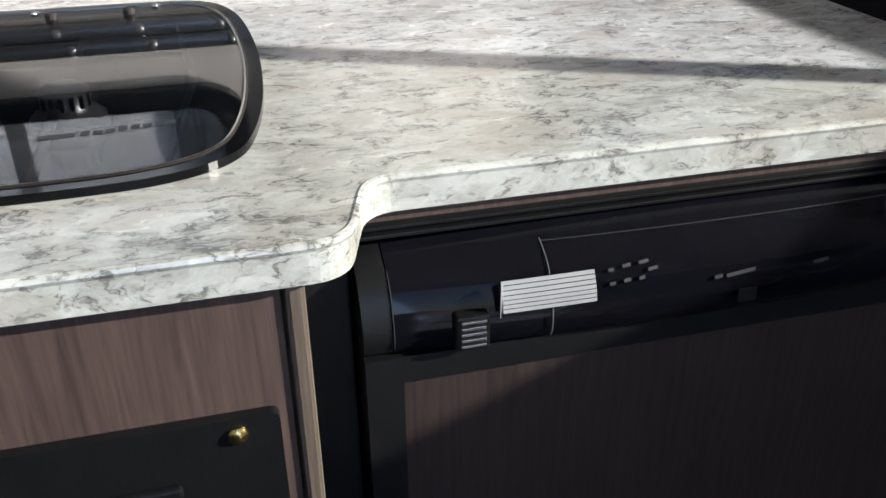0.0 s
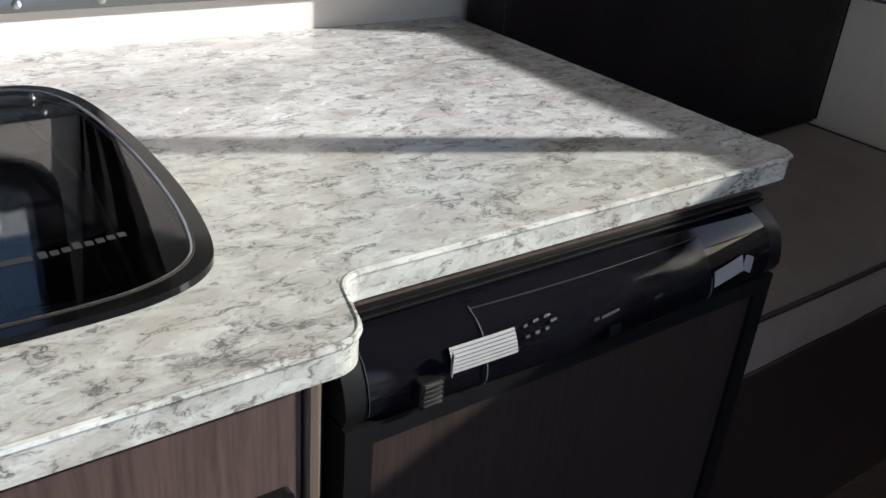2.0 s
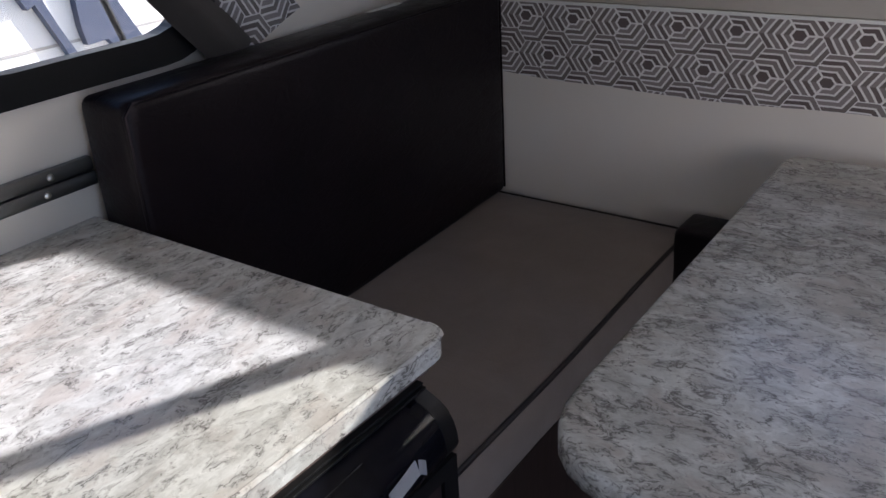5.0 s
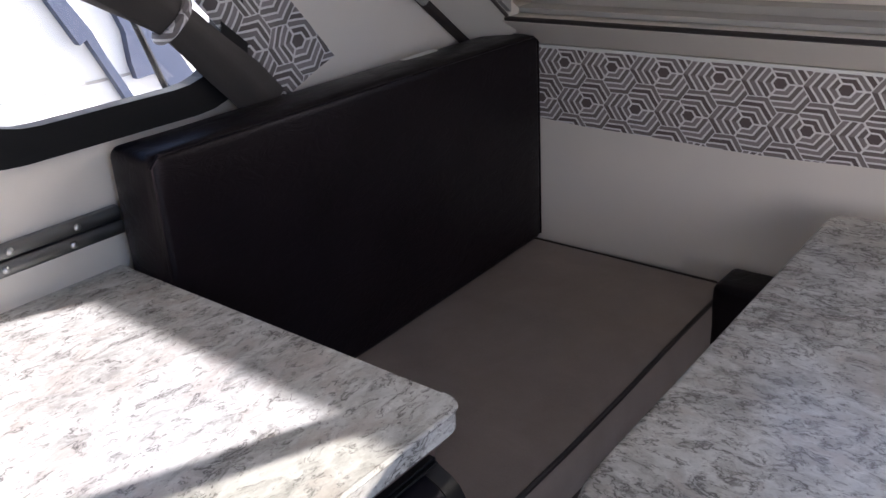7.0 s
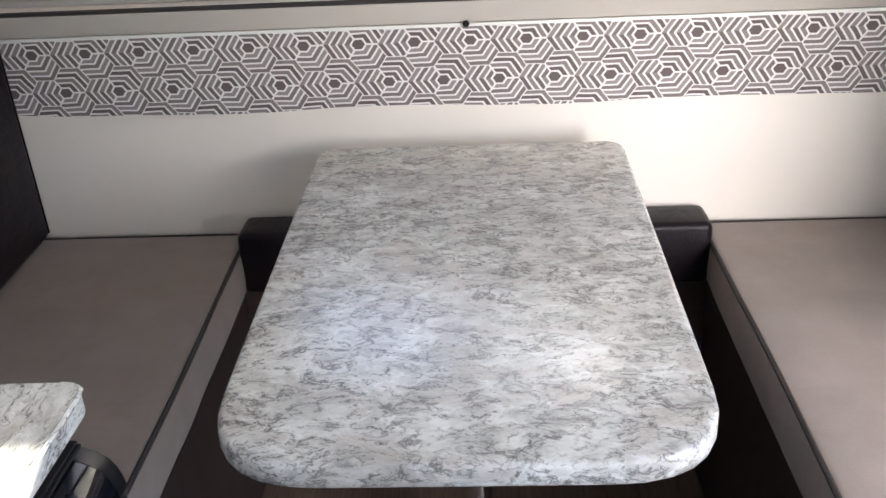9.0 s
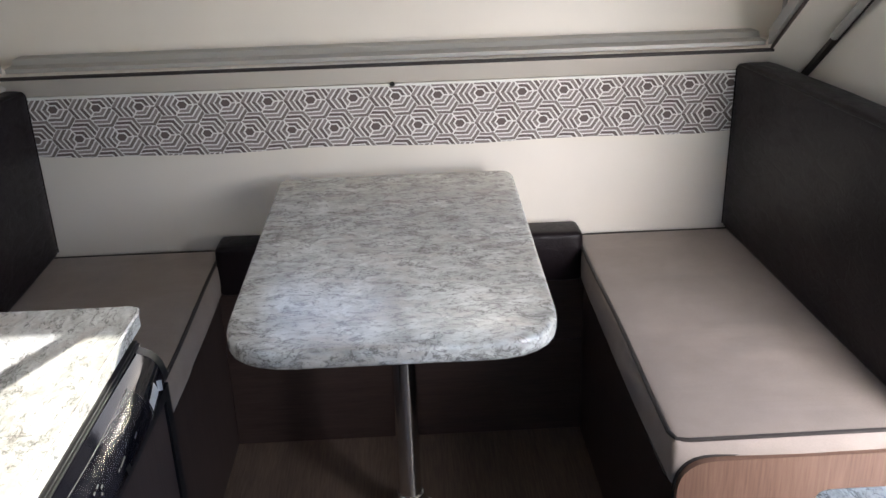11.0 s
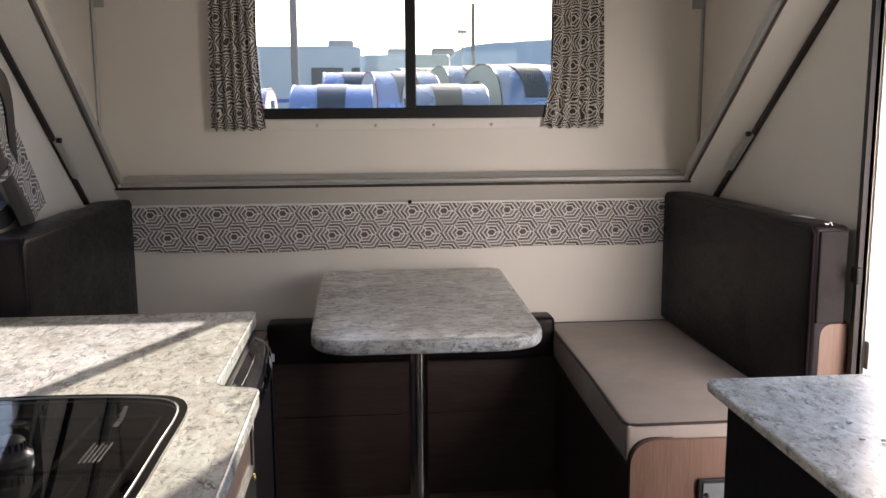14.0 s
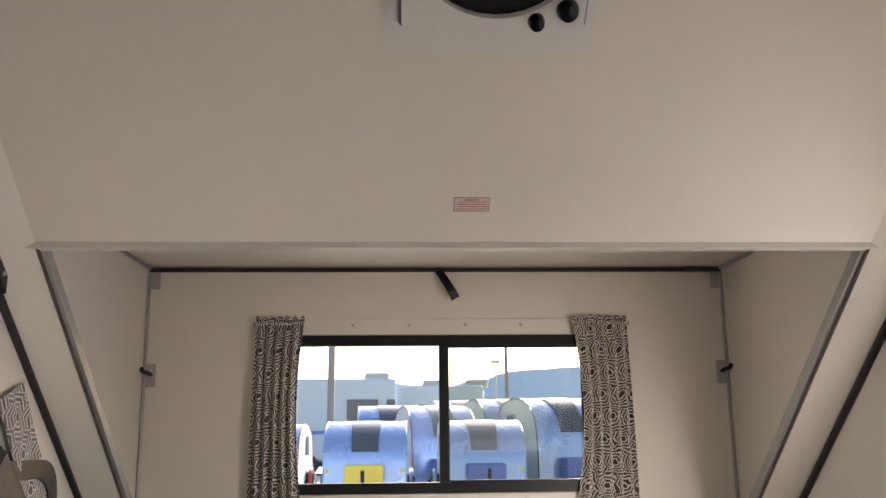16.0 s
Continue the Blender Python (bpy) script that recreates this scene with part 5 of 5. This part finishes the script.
def teardrop(x, y, w, top, length, skin, accent, box_paint, label, turn=0):
    """A small rounded camping trailer with its nose towards the camper: shell, cheeks, nose window, tongue box, wheels."""
    g = ground_z(x)
    t = thing("teardrop_trailer", (x, y, g), label, "trailer")
    z0, z1 = g + 0.35, top
    h = z1 - z0
    prof = []
    for k in range(25):
        a = math.pi * k / 24
        px = -math.cos(a)
        pz = math.sin(a) ** 0.42
        prof.append((x + length * (0.5 + 0.5 * px) * (1 if px > 0 else 1), z0 + (z1 - z0) * pz))
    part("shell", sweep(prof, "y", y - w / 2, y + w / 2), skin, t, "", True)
    for s in (-1, 1):
        yy = y + s * (w / 2)
        part("cheek", plate([Vector((p[0] * 0.97 + (x + length / 2) * 0.03, p[1] * 0.985 + z0 * 0.015)) for p in prof], "y", *sorted((yy, yy + s * 0.015))), PALE_PAINT, t, "white side panel")
        part("edge_trim", tube([(p[0], yy + s * 0.008, p[1]) for p in prof], 0.013, 6), accent, t, "coloured edge trim", True)
        part("side_window", plate(rounded([(x + length * 0.45, z0 + h * 0.5), (x + length * 0.68, z0 + h * 0.5), (x + length * 0.64, z0 + h * 0.8), (x + length * 0.45, z0 + h * 0.8)], 0.06), "y", *sorted((yy + s * 0.016, yy + s * 0.03))), DARK_GLASS, t, "dark side window")
        wheel = part("wheel", lathe([(0.12, -0.06), (0.29, -0.09), (0.30, -0.06), (0.30, 0.06), (0.29, 0.09), (0.12, 0.06)], (x + length * 0.6, yy + s * 0.08, g + 0.30), "y", 20), TYRE, t, "", True)
        part("rim", lathe([(0.17, -0.075), (0.17, 0.075)], (x + length * 0.6, yy + s * 0.085, g + 0.30), "y", 16), STEEL, wheel)
        part("fender", tube([(x + length * 0.6 + 0.36 * math.cos(a), yy + s * 0.1, g + 0.30 + 0.36 * math.sin(a)) for a in [math.pi * q / 10 for q in range(11)]], 0.04, 6), accent, t, "", True)
    # nose window laid on the curve
    bm = bmesh.new()
    rows2 = []
    for k in range(2, 11):
        p = prof[k]
        rows2.append([bm.verts.new((p[0] - 0.02, y + f * w * (0.155 + 0.004 * k), p[1] + 0.02)) for f in (-1, 1)])
    for p, q in zip(rows2, rows2[1:]):
        bm.faces.new((p[0], p[1], q[1], q[0]))
    e = bmesh.ops.extrude_face_region(bm, geom=bm.faces[:])
    bmesh.ops.translate(bm, verts=[v for v in e["geom"] if isinstance(v, bmesh.types.BMVert)], vec=(0.012, 0, -0.012))
    part("nose_window", bm, DARK_GLASS, t, "dark tinted nose window", True)
    part("tongue_box", box(x - 0.42, x - 0.02, y - 0.3, y + 0.3, g + 0.42, g + 0.82, 0.03), box_paint, t, "painted tongue box")
    for s in (-1, 1):
        part("tongue_bar", tube([(x + 0.2, y + s * 0.4, g + 0.38), (x - 0.95, y, g + 0.38)], 0.035, 6), BLACK_SATIN, t)
        part("marker_lamp", lathe([(0.04, 0), (0.03, -0.03)], (x + 0.03, y + s * w * 0.46, g + 0.72), "x", 10), YELLOW_PAINT, t, "amber marker lamp")
    part("jack", tube([(x - 0.8, y, g), (x - 0.8, y, g + 0.75)], 0.03, 8), BLACK_SATIN, t, "", True)
    t.matrix_world = pose(x, y, g, 0, 0, turn)
    return t


teardrop(13.0, 0.72, 1.30, 1.81, 2.6, SKY_SILVER, SKY_SILVER, YELLOW_PAINT, "silver teardrop trailer with a yellow tongue box")
teardrop(13.0, -1.19, 1.30, 1.81, 2.6, SKY_SILVER, SKY_SILVER, BLUE_PAINT, "silver teardrop trailer with a dark blue tongue box")
teardrop(14.6, 2.62, 1.30, 1.80, 2.6, SKY_SILVER, RED_PAINT, YELLOW_PAINT, "silver teardrop trailer with red trim")
teardrop(16.8, -0.74, 1.32, 2.21, 3.2, SKY_SILVER, RED_PAINT, BLUE_PAINT, "tall silver teardrop trailer with red edge trim", 7)
teardrop(18.6, -2.5, 1.45, 2.42, 3.3, SKY_SILVER, BLACK_SATIN, BLUE_PAINT, "tall silver teardrop trailer with black edge trim", 7)
teardrop(16.2, -3.25, 1.45, 2.33, 3.3, SKY_SILVER, BLACK_SATIN, BLUE_PAINT, "tall silver teardrop trailer with rounded white cheeks", 9)
teardrop(20.0, 0.4, 1.45, 2.34, 3.2, SKY_SILVER, SKY_SILVER, BLUE_PAINT, "silver teardrop trailer in the back row", 4)
teardrop(21.6, -1.6, 1.45, 2.52, 3.2, SKY_SILVER, SKY_SILVER, BLUE_PAINT, "silver teardrop trailer between taller ones", 6)
teardrop(19.0, -5.1, 1.45, 2.4, 3.3, SKY_SILVER, SKY_SILVER, YELLOW_PAINT, "silver teardrop trailer at the row end", 9)


def motorhome(x, y, length, w, h, paint, label, turn=0, blank=False):
    """A tall caravan box: body, windows, stripe, roof units, wheels."""
    t = thing("caravan", (0, 0, 0), label, "caravan")
    g = 0.3 if x > 12 else ground_z(x)
    part("body", box(-w / 2, w / 2, -length / 2, length / 2, 0.45, h, 0.12, 3), paint, t)
    part("skirt", box(-w / 2 + 0.05, w / 2 - 0.05, -length / 2 + 0.2, length / 2 - 0.2, 0.3, 0.45), BLACK_SATIN, t)
    for s in (-1, 1):
        if not blank:
            part("stripe", box(*sorted((s * (w / 2 + 0.001), s * (w / 2 + 0.008))), -length / 2 + 0.3, length / 2 - 0.3, h * 0.42, h * 0.46), BLUE_PAINT, t, "blue body stripe")
        if blank:
            part("seam", box(*sorted((s * (w / 2 + 0.001), s * (w / 2 + 0.004))), -length / 2 + 0.1, length / 2 - 0.1, h * 0.505, h * 0.509), GREY_TRIM, t)
        for k, (c, q) in enumerate(() if blank else ((-0.352, 1.1), (-0.475, 0.3), (0.1, 1.0))):
            win = part("window", plate(rounded([(length * c - q / 2, h * 0.56), (length * c + q / 2, h * 0.56), (length * c + q / 2, h * 0.78), (length * c - q / 2, h * 0.78)], 0.06), "x", *sorted((s * (w / 2 + 0.001), s * (w / 2 + 0.03)))), DARK_GLASS, t, "dark window")
        for c in (-0.12, 0.0):
            wh = part("wheel", lathe([(0.14, -0.09), (0.34, -0.11), (0.36, -0.07), (0.36, 0.07), (0.34, 0.11), (0.14, 0.09)], (s * (w / 2 - 0.05), length * c, 0.36), "x", 18), TYRE, t, "", True)
            part("rim", lathe([(0.2, -0.1), (0.2, 0.1)], (s * (w / 2 - 0.03), length * c, 0.36), "x", 14), STEEL, wh)
    for c in (-0.42, 0.1):
        part("roof_unit", box(-0.4, 0.4, length * c - 0.45, length * c + 0.45, h - 0.01, h + 0.28, 0.08, 2), GREY_TRIM, t, "roof air conditioner")
    t.matrix_world = pose(x, y, g, 0, 0, turn)
    return t


motorhome(31, 4.4, 8.0, 2.6, 3.3, PALE_PAINT, "large pale caravan with dark windows at the back of the lot", 4)
motorhome(34, -1.5, 3.3, 2.6, 3.2, PALE_PAINT, "pale caravan with roof units at the back of the lot", -6)
motorhome(44, -14, 9.0, 2.6, 3.2, WHITE_PAINT, "white caravan far off in the lot", 10)
motorhome(12.5, -10.5, 7.0, 2.5, 2.9, WHITE_PAINT, "white caravan with blue stripes beyond the doorway", 60)
near_van = motorhome(1.2, 3.95, 6.0, 2.3, 2.6, WHITE_PAINT, "white caravan parked close beside the window", 90, True)
# in the caravan's own axes x runs away from the camper's side wall
part("window", plate(rounded([(0.73, 1.85), (1.22, 1.85), (1.22, 2.45), (0.73, 2.45)], 0.09), "x", -1.18, -1.151), DARK_GLASS, near_van, "dark window with rounded corners")


def utility_pole(x, y, h, r):
    t = thing("utility_pole", (x, y, ground_z(x)), "grey wooden utility pole", "pole", "utility poles")
    part("post", lathe([(r, 0), (r * 0.7, h)], (x, y, ground_z(x)), "z", 12), POLE_WOOD, t, "", True)
    part("cap", lathe([(r * 0.72, 0), (r * 0.4, 0.06)], (x, y, ground_z(x) + h), "z", 10), GREY_TRIM, t)


utility_pole(26.0, 2.3, 12.0, 0.12)
utility_pole(60.0, -7.2, 8.3, 0.16)
lamp = thing("yard_lamp", (55, -5.9, 0.3), "tall yard lamp on a thin pole", "lamp post")
part("post", lathe([(0.08, 0), (0.05, 6.0)], (55, -5.9, 0.3), "z", 8), GREY_TRIM, lamp, "", True)
part("head", box(54.8, 55.2, -6.2, -5.6, 6.2, 6.4, 0.03), GREY_TRIM, lamp)
wire = thing("overhead_wire", (40, 0, 9), "thin overhead wire between poles", "cable")
part("strand", tube([(26.0 + 34 * k / 12, 2.3 - 9.5 * k / 12, 10.4 - 2.4 * k / 12 - 0.5 * math.sin(math.pi * k / 12)) for k in range(13)], 0.012, 5), BLACK_SATIN, wire)

post = thing("green_post", (5.4, -3.9, ground_z(5.4)), "dark green metal post in the lot", "post")
part("shaft", box(5.36, 5.44, -3.94, -3.86, ground_z(5.4), 1.75, 0.008), GREEN_PAINT, post)
part("cap", box(5.34, 5.46, -3.96, -3.84, 1.75, 1.79, 0.008), GREEN_PAINT, post)
b = bmesh.new()
rng = random.Random(9)
for k in range(2600):
    x = rng.uniform(22, 30)
    y = -0.615 * x - 0.7 + rng.uniform(-2.2, 1.0)
    h, a, d = rng.uniform(0.08, 0.25), rng.uniform(0, 6.28), 0.03
    p = Vector((x, y, ground_z(x)))
    b.faces.new([b.verts.new(p + Vector(q)) for q in ((math.cos(a) * d, math.sin(a) * d, 0), (-math.cos(a) * d, -math.sin(a) * d, 0), (rng.uniform(-0.04, 0.04), rng.uniform(-0.04, 0.04), h))])
solo("grass", b, GRASS, "patch of dry yellow-green grass", "grass", kind="stuff")
# hills
b = bmesh.new()
bot, top = [], []
for k in range(81):
    y = 260 - 520 * k / 80
    h = 27 + 13 * max(0, min(1, (40 - y) / 160)) + 6 * noise.noise(Vector((y * 0.02, 0, 0))) + 2 * noise.noise(Vector((y * 0.1, 3, 0)))
    bot.append(b.verts.new((420, y, 0)))
    top.append(b.verts.new((470, y, h)))
for k in range(80):
    b.faces.new((bot[k], bot[k + 1], top[k + 1], top[k]))
solo("backdrop", b, HILL, "hazy blue wooded ridge on the horizon", "hill", kind="structure")
# outside the side window: caravan wall shadows built as blue-grey plates, and a rod
strut = thing("wall_shadow_plates", (1.8, 2.79, 0.6), "blue-grey shadow shapes on the caravan wall and a black rod", "awning")
for name, shape in (
        ("upper_shadow", [(1.41, 1.53), (1.475, 1.53), (1.724, 1.055), (1.797, 0.932), (1.737, 0.904), (1.658, 1.065)]),
        ("lower_shadow", [(1.765, 0.917), (1.795, 0.931), (1.825, 0.85), (1.904, 0.68), (1.95, 0.58), (1.915, 0.58), (1.87, 0.682), (1.80, 0.84)]),
        ("housing", [(1.60, 1.36), (1.76, 1.30), (1.894, 0.977), (1.914, 0.92), (1.914, 0.812), (1.925, 0.75), (2.009, 0.755), (2.063, 0.685), (2.18, 0.689), (2.106, 0.826), (2.0, 1.03), (1.84, 1.40), (1.70, 1.60), (1.52, 1.60)])):
    part(name, plate([Vector(p) for p in shape], "y", 2.765, 2.7995), SHADOW_GREY, strut)
part("rod", tube([(1.10, 1.50, 1.45), (1.18, 1.50, 1.15), (1.235, 1.50, 0.97), (1.52, 1.50, -0.55)], 0.007, 8), BLACK_SATIN, strut, "", True)
